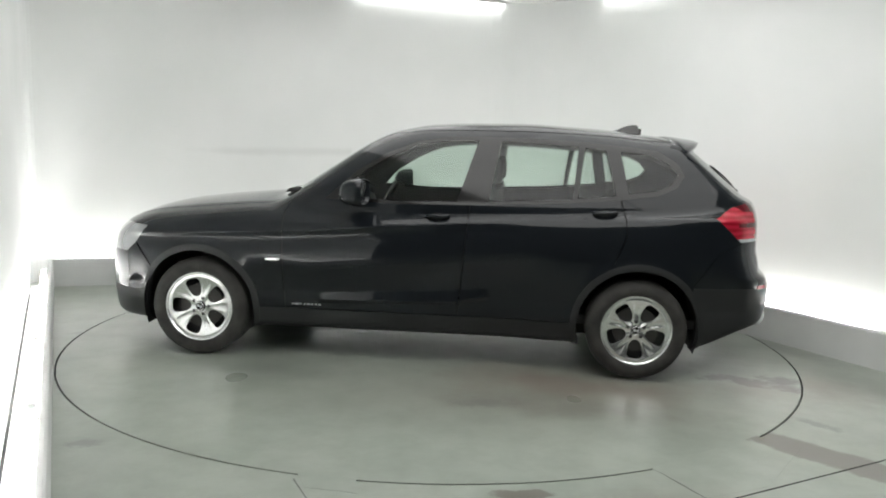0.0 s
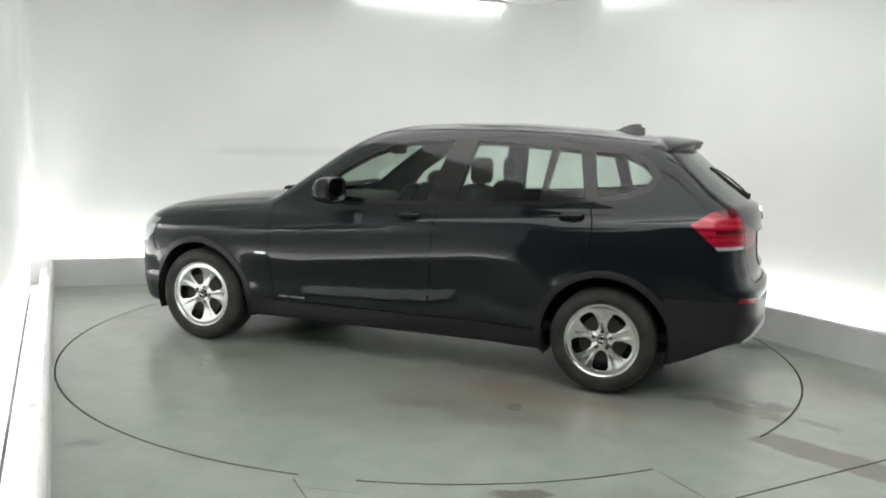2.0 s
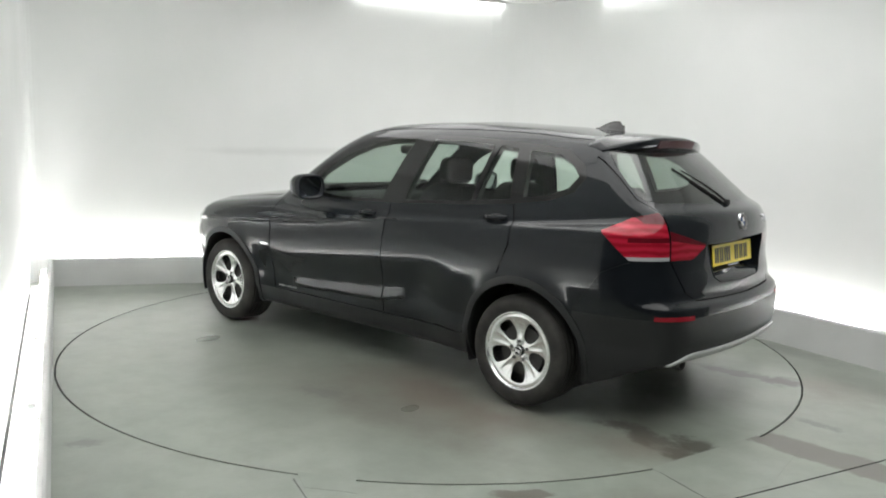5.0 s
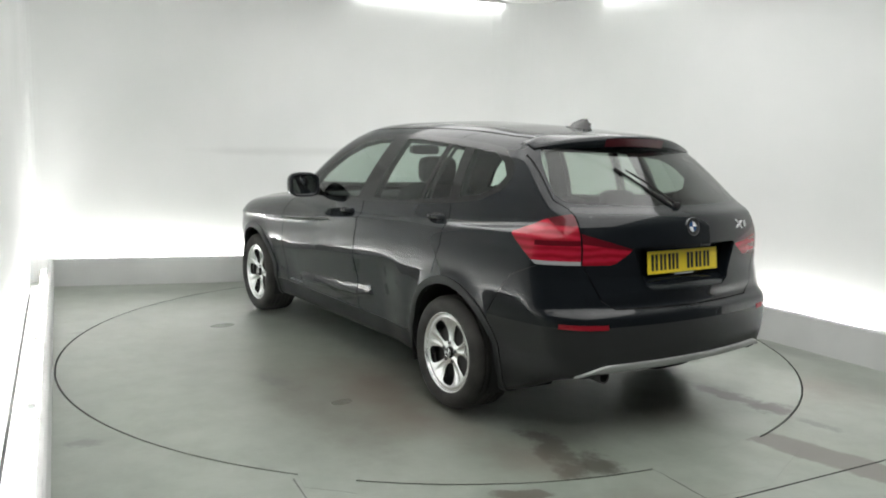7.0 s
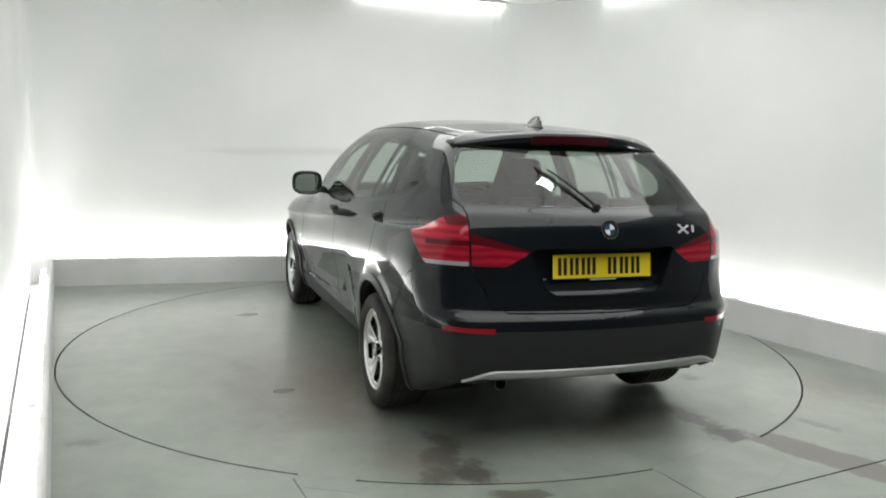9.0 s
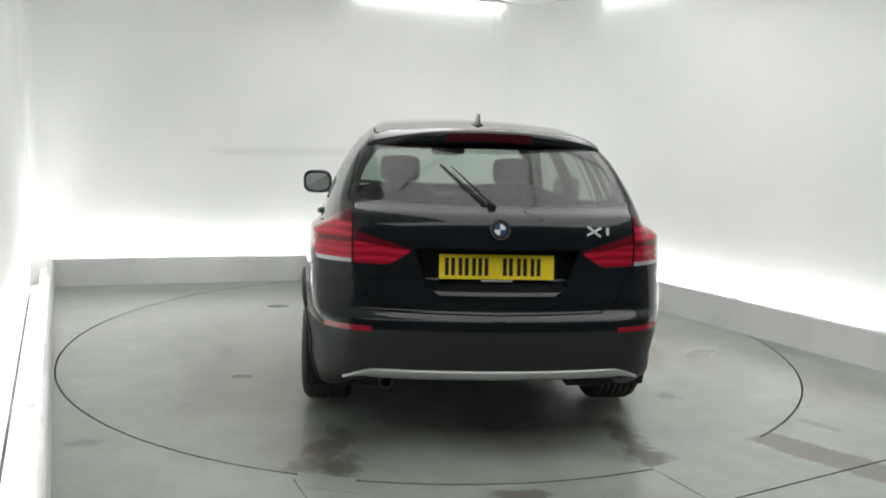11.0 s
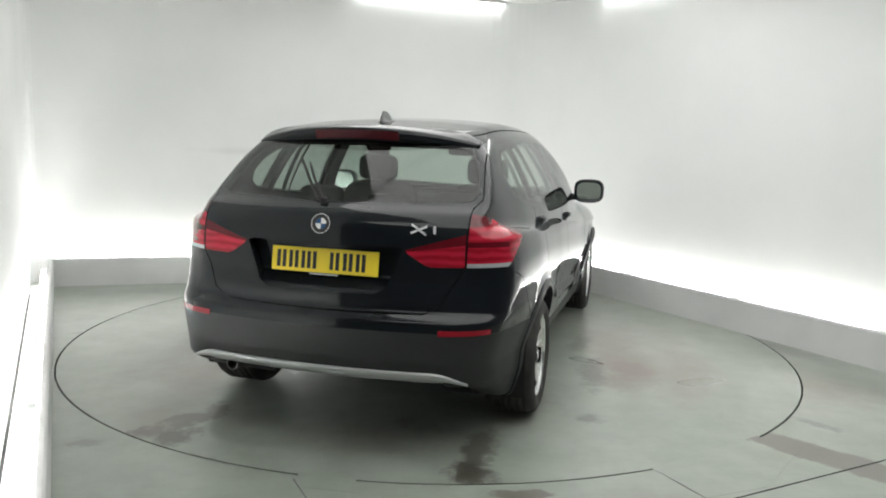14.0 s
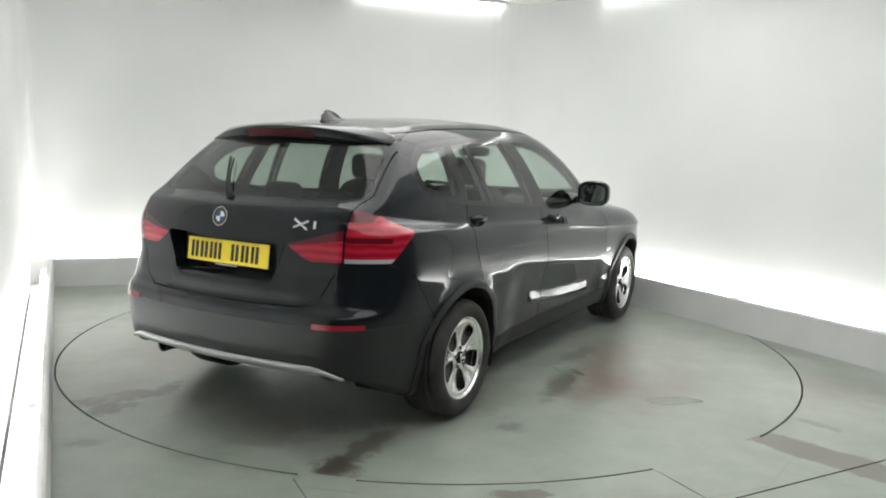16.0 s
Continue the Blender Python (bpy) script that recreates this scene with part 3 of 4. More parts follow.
# ---- cutting panels out of the skin ----
def cut(faces, poly, ax, when=None):
    """Splits faces by a convex outline in the plane of two axes: those inside it, and the rest."""
    area = sum(p[0] * q[1] - p[1] * q[0] for p, q in zip(poly, poly[1:] + poly[:1]))
    pts = poly if area > 0 else poly[::-1]
    lo = [min(p[i] for p in pts) for i in (0, 1)]
    hi = [max(p[i] for p in pts) for i in (0, 1)]
    edges = []
    for p, q in zip(pts, pts[1:] + pts[:1]):
        a, b = -(q[1] - p[1]), q[0] - p[0]
        edges.append((a, b, -(a * p[0] + b * p[1])))
    u, w = ax
    inside, rest = [], []
    for f in faces:
        us, ws = [v[u] for v in f], [v[w] for v in f]
        if max(us) < lo[0] or min(us) > hi[0] or max(ws) < lo[1] or min(ws) > hi[1] or (when and not when(f)):
            rest.append(f)
            continue
        now = f
        off = []
        for a, b, c in edges:
            d = [a * v[u] + b * v[w] + c for v in now]
            if min(d) >= -1e-7:
                continue
            if max(d) <= 1e-7:
                off.append(now)
                now = None
                break
            pos, neg = [], []
            n = len(now)
            for i in range(n):
                p, q, dp, dq = now[i], now[(i + 1) % n], d[i], d[(i + 1) % n]
                (pos if dp >= 0 else neg).append(p)
                if (dp >= 0) != (dq >= 0):
                    t = dp / (dp - dq)
                    m = tuple(x + (y - x) * t for x, y in zip(p, q))
                    pos.append(m)
                    neg.append(m)
            if len(neg) > 2:
                off.append(neg)
            if len(pos) < 3:
                now = None
                break
            now = pos
        if now is None:
            rest.append(f)
        else:
            inside.append(now)
            rest.extend(off)
    return inside, rest


def middle(f, i):
    return sum(v[i] for v in f) / len(f)


def strip_quads(line, width):
    """Thin outlines along a line."""
    out = []
    for p, q in zip(line, line[1:]):
        p, q = Vector(p), Vector(q)
        d = (q - p).normalized()
        n = Vector((-d.y, d.x)) * width / 2
        e = d * width / 2
        out.append([tuple(p - n - e), tuple(q - n + e), tuple(q + n + e), tuple(p + n - e)])
    return out


def shell(name, faces, mat, parent, sides=(1,), label="", lip=0.012, lip_to=None, push=0.0):
    """One mesh of cut faces, for the left side (1), the right (-1) or both, with folded edges."""
    index, verts, norms, polys = {}, [], [], []
    for s in sides:
        for f in faces:
            ids = []
            for v in f:
                x, y, z = v[0] - v[3] * push, (v[1] - v[4] * push) * s, v[2] - v[5] * push
                if abs(y) < 2e-4:
                    y = 0.0
                key = (round(x * 5e3), round(y * 5e3), round(z * 5e3))
                if key not in index:
                    index[key] = len(verts)
                    verts.append((x, y, z))
                    n = Vector((v[3], v[4] * s, v[5]))
                    norms.append(n.normalized() if n.length > 1e-6 else Vector((0, 0, 1)))
                i = index[key]
                if not ids or (ids[-1] != i and ids[0] != i):
                    ids.append(i)
            if len(ids) > 2:
                polys.append(ids if s == 1 else ids[::-1])
    count = len(verts)
    if lip or lip_to:
        seen = {}
        for p in polys:
            for a, b in zip(p, p[1:] + p[:1]):
                seen.setdefault((min(a, b), max(a, b)), []).append((a, b))
        inner = {}
        for pair in [v[0] for v in seen.values() if len(v) == 1]:
            a, b = pair
            if abs(verts[a][1]) < 1e-3 and abs(verts[b][1]) < 1e-3:
                continue
            quad = []
            for k in (a, b):
                if k not in inner:
                    co = Vector(verts[k]) + (Vector(lip_to(verts[k])) if lip_to else -norms[k] * lip)
                    inner[k] = len(verts)
                    verts.append(tuple(co))
                quad.append(inner[k])
            polys.append([b, a, quad[0], quad[1]])
    me = bpy.data.meshes.new(name)
    me.from_pydata(verts, [], polys)
    me.materials.append(mat)
    me.polygons.foreach_set("use_smooth", [True] * len(me.polygons))
    me.update()
    flat = [p.normal.copy() for p in me.polygons]
    loops = []
    for p in me.polygons:
        for v in p.vertices:
            n = norms[v] if max(p.vertices) < count else flat[p.index]
            loops.append(tuple(n))
    me.normals_split_custom_set(loops)
    ob = new(name, me)
    ob.parent = parent
    return tagged(ob, label)


def skin_x(y, z, start=-1.0):
    """x of the tail's skin."""
    lo, hi = start, -2.6
    for _ in range(40):
        m = (lo + hi) / 2
        if solid(np.array(m), np.array(y), np.array(z)) < 0:
            lo = m
        else:
            hi = m
    return float(lo)


def skin_y(x, z):
    lo, hi = 0.1, 1.3
    for _ in range(40):
        m = (lo + hi) / 2
        if solid(np.array(x), np.array(m), np.array(z)) < 0:
            lo = m
        else:
            hi = m
    return float(lo)


def skin_z(x, y):
    lo, hi = 0.8, 2.0
    for _ in range(40):
        m = (lo + hi) / 2
        if solid(np.array(x), np.array(y), np.array(m)) < 0:
            lo = m
        else:
            hi = m
    return float(lo)


def lathe(bm, profile, n=64, axis="Y"):
    """Turns a profile of (radius, along) about the axis."""
    rings = []
    for i in range(n):
        a = 2 * math.pi * i / n
        c, s = math.cos(a), math.sin(a)
        rings.append([bm.verts.new((r * c, d, r * s) if axis == "Y" else (r * c, r * s, d)) for r, d in profile])
    for i in range(n):
        p, q = rings[i], rings[(i + 1) % n]
        for j in range(len(profile) - 1):
            bm.faces.new((p[j], q[j], q[j + 1], p[j + 1]))
    bmesh.ops.recalc_face_normals(bm, faces=bm.faces)
    return bm


def soft_box(bm, centre, half, power=4.0, n=20, m=28, turn=None):
    """A box with well-rounded sides."""
    def sp(v, e):
        return math.copysign(abs(v) ** e, v)
    e = 2.0 / power
    rings = []
    for i in range(n + 1):
        a = math.pi * (i / n - 0.5)
        row = []
        for j in range(m):
            b = 2 * math.pi * j / m
            p = Vector((half[0] * sp(math.cos(a), e) * sp(math.cos(b), e), half[1] * sp(math.cos(a), e) * sp(math.sin(b), e), half[2] * sp(math.sin(a), e)))
            if turn:
                p = turn @ p
            row.append(bm.verts.new(p + Vector(centre)))
        rings.append(row)
    for i in range(n):
        for j in range(m):
            bm.faces.new((rings[i][j], rings[i][(j + 1) % m], rings[i + 1][(j + 1) % m], rings[i + 1][j]))
    bmesh.ops.remove_doubles(bm, verts=bm.verts, dist=1e-5)
    bmesh.ops.recalc_face_normals(bm, faces=bm.faces)
    return bm


def loft(bm, rings, closed=True, caps=True):
    rows = [[bm.verts.new(p) for p in ring] for ring in rings]
    n = len(rows[0])
    for a, b in zip(rows, rows[1:]):
        for j in range(n if closed else n - 1):
            bm.faces.new((a[j], a[(j + 1) % n], b[(j + 1) % n], b[j]))
    if caps:
        bm.faces.new(rows[0])
        bm.faces.new(rows[-1][::-1])
    bmesh.ops.recalc_face_normals(bm, faces=bm.faces)
    return bm


# ---- the car ----
car = new("car")
tagged(car, "glossy black compact SUV with silver five-spoke alloy wheels on the turntable", "car")

F = []
for i in range(len(P) - 1):
    for j in range(len(P[0]) - 1):
        F.append([(*P[a, b], *G[a, b]) for a, b in ((i, j), (i, j + 1), (i + 1, j + 1), (i + 1, j))])


def circle(x, z, r, n=40):
    return [(x + r * math.cos(2 * math.pi * i / n), z + r * math.sin(2 * math.pi * i / n)) for i in range(n)]


SIDE, REAR, TOP = (0, 2), (1, 2), (0, 1)
AXLE = 1.38
arch_trims = []
for ax in (AXLE, -AXLE):
    _, F = cut(F, circle(ax, 0.322, 0.362), SIDE, lambda f: middle(f, 1) > 0.40)
    trim, F = cut(F, circle(ax, 0.322, 0.400), SIDE, lambda f: middle(f, 1) > 0.70)
    arch_trims.append(trim)

# side glass
dlo = [(0.57, 1.035), (0.38, 1.215), (0.19, 1.335), (0.0, 1.41), (-0.2, 1.443), (-0.4, 1.45), (-0.75, 1.445), (-1.05, 1.43), (-1.3, 1.412), (-1.48, 1.39), (-1.60, 1.315), (-1.635, 1.247), (-1.59, 1.172), (-1.475, 1.123), (-1.25, 1.09), (-0.95, 1.064), (-0.4, 1.033), (0.1, 1.018)]
surround, F = cut(F, dlo, SIDE, lambda f: middle(f, 1) > 0.45)
WINDOWS = {
    "front": [(0.49, 1.058), (0.37, 1.19), (0.19, 1.305), (0.01, 1.385), (-0.15, 1.413), (-0.372, 1.423), (-0.262, 1.047), (0.1, 1.036)],
    "rear": [(-0.52, 1.423), (-0.73, 1.418), (-0.995, 1.402), (-0.965, 1.088), (-0.75, 1.072), (-0.455, 1.058)],
    "corner": [(-1.035, 1.398), (-1.165, 1.385), (-1.225, 1.115), (-0.995, 1.092)],
    "quarter": [(-1.25, 1.38), (-1.43, 1.366), (-1.535, 1.315), (-1.592, 1.252), (-1.555, 1.192), (-1.46, 1.151), (-1.30, 1.128)],
}
glass = {}
for key, outline in WINDOWS.items():
    glass[key], surround = cut(surround, outline, SIDE)

screen, F = cut(F, [(0.93, 0), (0.91, 0.30), (0.85, 0.63), (0.76, 0.69), (0.37, 0.605), (0.29, 0.54), (0.25, 0.28), (0.24, 0)], TOP, lambda f: middle(f, 2) > 1.02 and middle(f, 5) > 0.25)
back_glass, F = cut(F, [(-0.01, 1.128), (0.57, 1.138), (0.63, 1.15), (0.655, 1.18), (0.605, 1.32), (0.55, 1.395), (0.50, 1.408), (-0.01, 1.415)], REAR, lambda f: middle(f, 0) < -1.6)

liner = list(F) + list(surround)
_, liner = cut(liner, [(-0.02, 0.70), (0.39, 0.70), (0.40, 0.97), (-0.02, 0.97)], REAR, lambda f: middle(f, 0) < -1.9)

# lamps
wide, F = cut(F, [(0.649, 0.5), (1.2, 0.5), (1.2, 1.3), (0.649, 1.3)], REAR, lambda f: middle(f, 0) < -1.6)
lamp_outer, wide = cut(wide, [(-1.815, 1.005), (-1.92, 1.068), (-2.03, 1.10), (-2.5, 1.115), (-2.5, 0.868), (-1.965, 0.868)], SIDE)
F += wide
lamp_clear, lamp_outer = cut(lamp_outer, [(-1.7, 0.86), (-2.5, 0.86), (-2.5, 0.886), (-1.7, 0.886)], SIDE)
lamp_smoked, lamp_outer = cut(lamp_outer, [(-1.93, 1.075), (-1.99, 1.045), (-2.5, 1.052), (-2.5, 1.3), (-1.93, 1.3)], SIDE)
lamp_band, lamp_outer = cut(lamp_outer, [(-1.95, 0.955), (-2.5, 0.962), (-2.5, 0.985), (-1.95, 0.978)], SIDE)
lamp_inner, F = cut(F, [(0.640, 1.012), (0.383, 0.938), (0.40, 0.918), (0.475, 0.872), (0.50, 0.866), (0.640, 0.868)], REAR, lambda f: middle(f, 0) < -1.9)
lamp_inner_band, lamp_inner = cut(lamp_inner, [(0.66, 1.03), (0.38, 0.95), (0.38, 0.93), (0.46, 0.940), (0.66, 0.968)], REAR)
head_lamp, F = cut(F, [(1.725, 0.822), (1.90, 0.83), (2.3, 0.81), (2.3, 0.65), (1.89, 0.645), (1.81, 0.71)], SIDE, lambda f: middle(f, 1) > 0.3 and middle(f, 0) > 1.6)
reflector, F = cut(F, [(0.555, 0.578), (0.765, 0.584), (0.765, 0.606), (0.555, 0.602)], REAR, lambda f: middle(f, 0) < -1.7)

# shut lines
for line in ([(0.785, 1.04), (0.83, 0.95), (0.822, 0.57), (0.815, 0.33)], [(-0.345, 1.035), (-0.285, 0.33)], [(-1.252, 1.095), (-1.285, 0.98), (-1.292, 0.88), (-1.23, 0.72)], [(0.815, 0.33), (-1.04, 0.33)], [(1.70, 0.56), (1.80, 0.70)]):
    for quad in strip_quads(line, 0.007):
        _, F = cut(F, quad, SIDE, lambda f: middle(f, 1) > 0.5)
for quad in strip_quads([(-1.70, 0.60), (-1.84, 0.80), (-1.97, 0.862)], 0.0035):
    _, F = cut(F, quad, SIDE, lambda f: middle(f, 1) > 0.5)
for quad in strip_quads([(-0.02, 0.657), (0.48, 0.662), (0.555, 0.705), (0.60, 0.80), (0.6445, 0.87), (0.6445, 1.12), (0.672, 1.155), (0.612, 1.40)], 0.005):
    _, F = cut(F, quad, REAR, lambda f: middle(f, 0) < -1.65)
for quad in strip_quads([(0.95, 0.66), (1.5, 0.68), (1.85, 0.62), (2.02, 0.4), (2.04, -0.02)], 0.007):
    _, F = cut(F, quad, TOP, lambda f: middle(f, 2) > 0.7 and middle(f, 5) > 0.3)

for quad in strip_quads([(0.27, 0.512), (0.1, 0.556), (-0.7, 0.556), (-1.45, 0.546), (-1.62, 0.525)], 0.008):
    _, F = cut(F, quad, TOP, lambda f: middle(f, 2) > 1.36 and middle(f, 5) > 0.4)

is_tail = lambda f: middle(f, 0) < -1.62
hatch, F = cut(F, [(-0.02, 0.657), (0.48, 0.662), (0.555, 0.705), (0.60, 0.80), (0.6445, 0.87), (0.6445, 1.12), (-0.02, 1.12)], REAR, is_tail)
more, F = cut(F, [(-0.02, 1.12), (0.6445, 1.12), (0.672, 1.155), (0.612, 1.40), (0.55, 1.425), (-0.02, 1.44)], REAR, is_tail)
hatch += more
recess, hatch = cut(hatch, [(-0.02, 0.728), (0.25, 0.735), (0.305, 0.765), (0.372, 0.936), (0.355, 0.948), (-0.02, 0.948)], REAR)
front_door, F = cut(F, [(0.816, 0.33), (0.832, 0.95), (0.785, 1.045), (-0.345, 1.045), (-0.285, 0.33)], SIDE, lambda f: middle(f, 1) > 0.6)
rear_door, F = cut(F, [(-0.285, 0.33), (-0.345, 1.045), (-1.252, 1.10), (-1.285, 0.98), (-1.292, 0.88), (-1.22, 0.70), (-1.04, 0.33)], SIDE, lambda f: middle(f, 1) > 0.6)
sill, F = cut(F, [(1.1, 0.1), (1.1, 0.33), (-1.1, 0.33), (-1.1, 0.1)], SIDE, lambda f: middle(f, 1) > 0.35)
bumper_low, F = cut(F, [(-1.65, 0.0), (-1.70, 0.588), (-2.6, 0.588), (-2.6, 0.0)], SIDE)
bumper, F = cut(F, [(-1.70, 0.588), (-1.84, 0.80), (-1.97, 0.868), (-2.6, 0.868), (-2.6, 0.588)], SIDE)
nose_low, F = cut(F, [(1.65, 0.0), (1.68, 0.40), (2.6, 0.40), (2.6, 0.0)], SIDE)
nose, F = cut(F, [(1.68, 0.40), (1.70, 0.56), (1.80, 0.70), (2.6, 0.70), (2.6, 0.40)], SIDE)
bonnet, F = cut(F, [(0.95, -0.02), (0.95, 0.66), (1.5, 0.68), (1.85, 0.62), (2.02, 0.4), (2.04, -0.02)], TOP, lambda f: middle(f, 2) > 0.7 and middle(f, 5) > 0.3)
roof, F = cut(F, [(0.30, -0.02), (0.30, 0.5), (0.1, 0.555), (-1.45, 0.545), (-1.78, 0.50), (-1.85, -0.02)], TOP, lambda f: middle(f, 2) > 1.36 and middle(f, 5) > 0.4)
under, F = cut(F, [(-1.75, -0.1), (1.75, -0.1), (1.75, 0.95), (-1.75, 0.95)], TOP, lambda f: middle(f, 2) < 0.3 and middle(f, 5) < -0.4)
fender, F = cut(F, [(0.80, 0.0), (0.80, 1.12), (2.6, 1.12), (2.6, 0.0)], SIDE)

BOTH = (1, -1)
shell("roof", roof, PAINT, car, BOTH)
shell("bonnet", bonnet, PAINT, car, BOTH)
shell("underbody", under, TRIM, car, BOTH, "dull black underbody", lip=0)
shell("front_bumper", nose, PAINT, car, BOTH)
shell("front_apron", nose_low, CLADDING, car, BOTH, "matt black plastic front apron")
shell("rear_bumper", bumper, PAINT, car, BOTH)
low_bumper = shell("bumper_cladding", bumper_low, CLADDING, car, BOTH, "matt dark grey plastic bumper cladding")
shell("windscreen", screen, GLASS, car, BOTH, "lightly tinted windscreen", lip=0)
tailgate = shell("tailgate", hatch, PAINT, car, BOTH)
shell("rear_window", back_glass, REAR_GLASS, tailgate, BOTH, "tinted rear window", lip=0.006)


def recess_depth(z):
    """The recess runs out below the plate."""
    t = min(1.0, max(0.0, (z - 0.735) / 0.075))
    return 0.064 * t * t * (3 - 2 * t), 0.064 * 6 * t * (1 - t) / 0.075


def sunk(v):
    d, slope = recess_depth(v[2])
    return (v[0] + d, v[1], v[2], v[3], v[4], v[5] - v[3] * slope)


shell("plate_recess", [[sunk(v) for v in f] for f in recess], PAINT, tailgate, BOTH, lip_to=lambda co: (-recess_depth(co[2])[0] - 0.004, 0, 0))
shell("cabin_lining", liner, LINING, car, BOTH, "dark grey cabin lining", lip=0, push=0.042)
for s in BOTH:
    shell("front_wing", fender, PAINT, car, (s,))
    shell("side_panel", F, PAINT, car, (s,))
    shell("sill", sill, CLADDING, car, (s,), "matt black plastic sill")
    shell("window_surround", surround, GLOSS_TRIM, car, (s,), "gloss black window surround")
    fd = shell("front_door", front_door, PAINT, car, (s,))
    rd = shell("rear_door", rear_door, PAINT, car, (s,))
    shell("window_glass", glass["front"], GLASS, fd, (s,), "tinted side window", lip=0.006)
    shell("window_glass", glass["rear"], GLASS, rd, (s,), "tinted side window", lip=0.006)
    shell("corner_glass", glass["corner"], GLASS, rd, (s,), "tinted side window", lip=0.006)
    shell("quarter_window", glass["quarter"], GLASS, car, (s,), "tinted side window", lip=0.006)
    for trim in arch_trims:
        shell("wheel_arch_trim", trim, CLADDING, car, (s,), "matt black plastic wheel arch trim", lip=0.035, push=-0.007)
    lamp = shell("tail_light", lamp_outer, RED_LENS, car, (s,), "dark red tail light lens", lip=0.02)
    shell("clear_lens", lamp_clear, CLEAR_LENS, lamp, (s,), "whitish clear lens strip", lip=0.02)
    shell("smoked_lens", lamp_smoked, SMOKED_RED, lamp, (s,), "smoked dark red lens", lip=0.02)
    shell("lamp_band", lamp_band, SMOKED_RED, lamp, (s,), "smoked dark red band", lip=0.02)
    inner = shell("tailgate_light", lamp_inner, RED_LENS, tailgate, (s,), "bright red tail light lens", lip=0.02)
    shell("smoked_lens", lamp_inner_band, SMOKED_RED, inner, (s,), "smoked dark red lens", lip=0.02)
    shell("headlight", head_lamp, HEADLIGHT, car, (s,), "clear headlight lens", lip=0.02)
    shell("reflector", reflector, REFLECTOR, low_bumper, (s,), "slim red reflector", lip=0.006, push=-0.003)
    # door handles and mirror
    for door, x0, x1, z in ((fd, -0.075, -0.225, 0.952), (rd, -1.085, -1.235, 1.008)):
        ring = []
        for t in [i / 8 for i in range(9)]:
            x = x0 + (x1 - x0) * t
            lift = 0.034 * math.sin(math.pi * min(1, max(0, t * 0.94 + 0.03))) ** 0.5 - 0.006
            y = skin_y(x, z)
            w = 0.016
            ring.append([(x, (y + lift + b) * s, z + 0.006 * t + a) for a, b in ((-w, -0.012), (-w * 0.6, 0.004), (w * 0.6, 0.004), (w, -0.012))])
        part("door_handle", loft(bmesh.new(), ring), PAINT, door, "", True)
        part("handle_cup", soft_box(bmesh.new(), ((x0 + x1) / 2, (skin_y((x0 + x1) / 2, z) - 0.009) * s, z - 0.004), (0.05, 0.012, 0.026), 3), TRIM, door, "dark recess behind the handle", True)
    def oval(x, ry, rz, lean=0.0, drop=0.0):
        pts = []
        for i in range(36):
            a = 2 * math.pi * i / 36
            c, d = math.copysign(abs(math.cos(a)) ** 0.62, math.cos(a)), math.copysign(abs(math.sin(a)) ** 0.62, math.sin(a))
            pts.append((x - lean * d * rz + 0.10 * (c * ry), (0.945 + c * ry) * s, 1.09 - drop + d * rz))
        return pts

    mirror = part("door_mirror", loft(bmesh.new(), [oval(0.316, 0.086, 0.064), oval(0.292, 0.088, 0.066), oval(0.284, 0.094, 0.073), oval(0.288, 0.101, 0.081), oval(0.315, 0.105, 0.085), oval(0.36, 0.099, 0.081), oval(0.40, 0.083, 0.069, 0, 0.003), oval(0.428, 0.052, 0.045, 0, 0.008), oval(0.437, 0.022, 0.018, 0, 0.01)]), PAINT, fd, "", True)
    part("mirror_glass", loft(bmesh.new(), [oval(0.312, 0.084, 0.062, 0.15), oval(0.302, 0.084, 0.062, 0.15)]), MIRROR, mirror, "silvered mirror glass")
    bm = bmesh.new()
    loft(bm, [[(0.43, y * s, z0), (0.43, y * s, z1), (0.33, y * s, z1), (0.33, y * s, z0)] for y, z0, z1 in ((0.79, 1.015, 1.07), (0.85, 1.02, 1.05), (0.90, 1.03, 1.05))])
    part("mirror_arm", bm, TRIM, mirror, "black mirror arm")
    # wheel wells
    for ax in (AXLE, -AXLE):
        bm = bmesh.new()
        n = 28
        ring_a, ring_b = [], []
        for i in range(n + 1):
            a = math.pi * (-0.12 + 1.24 * i / n)
            ring_a.append(bm.verts.new((ax + 0.385 * math.cos(a), 0.46 * s, 0.322 + 0.385 * math.sin(a))))
            ring_b.append(bm.verts.new((ax + 0.368 * math.cos(a), 0.868 * s, 0.322 + 0.368 * math.sin(a))))
        for i in range(n):
            bm.faces.new((ring_a[i], ring_a[i + 1], ring_b[i + 1], ring_b[i]))
        bm.faces.new(ring_a)
        part("wheel_well", bm, TRIM, car, "dull black wheel well liner", True)

# spoiler with the high brake light
bm = bmesh.new()
rings = []
for i in range(33):
    y = -0.585 + 1.17 * i / 32
    k = abs(y) / 0.585
    end = max(0.0, 1 - k ** 7)
    zr = skin_z(-1.50, y)
    tip = -1.812 + 0.15 * k * k
    zt = 1.468 - 0.07 * k ** 2.4
    thick = 0.062 * (1 - 0.55 * k ** 3)
    rings.append([(-1.50, y, zr - 0.006), (-1.62, y, (zr * 0.62 + zt * 0.38) + 0.008 * end), (tip + 0.03, y, zt + 0.004), (tip, y, zt - 0.008), (tip + 0.02, y, zt - thick), (tip + 0.09, y, zt - thick - 0.012), (-1.62, y, zr - 0.05)])
spoiler = part("roof_spoiler", loft(bm, rings), PAINT, tailgate, "", True)
bm = bmesh.new()
rings = []
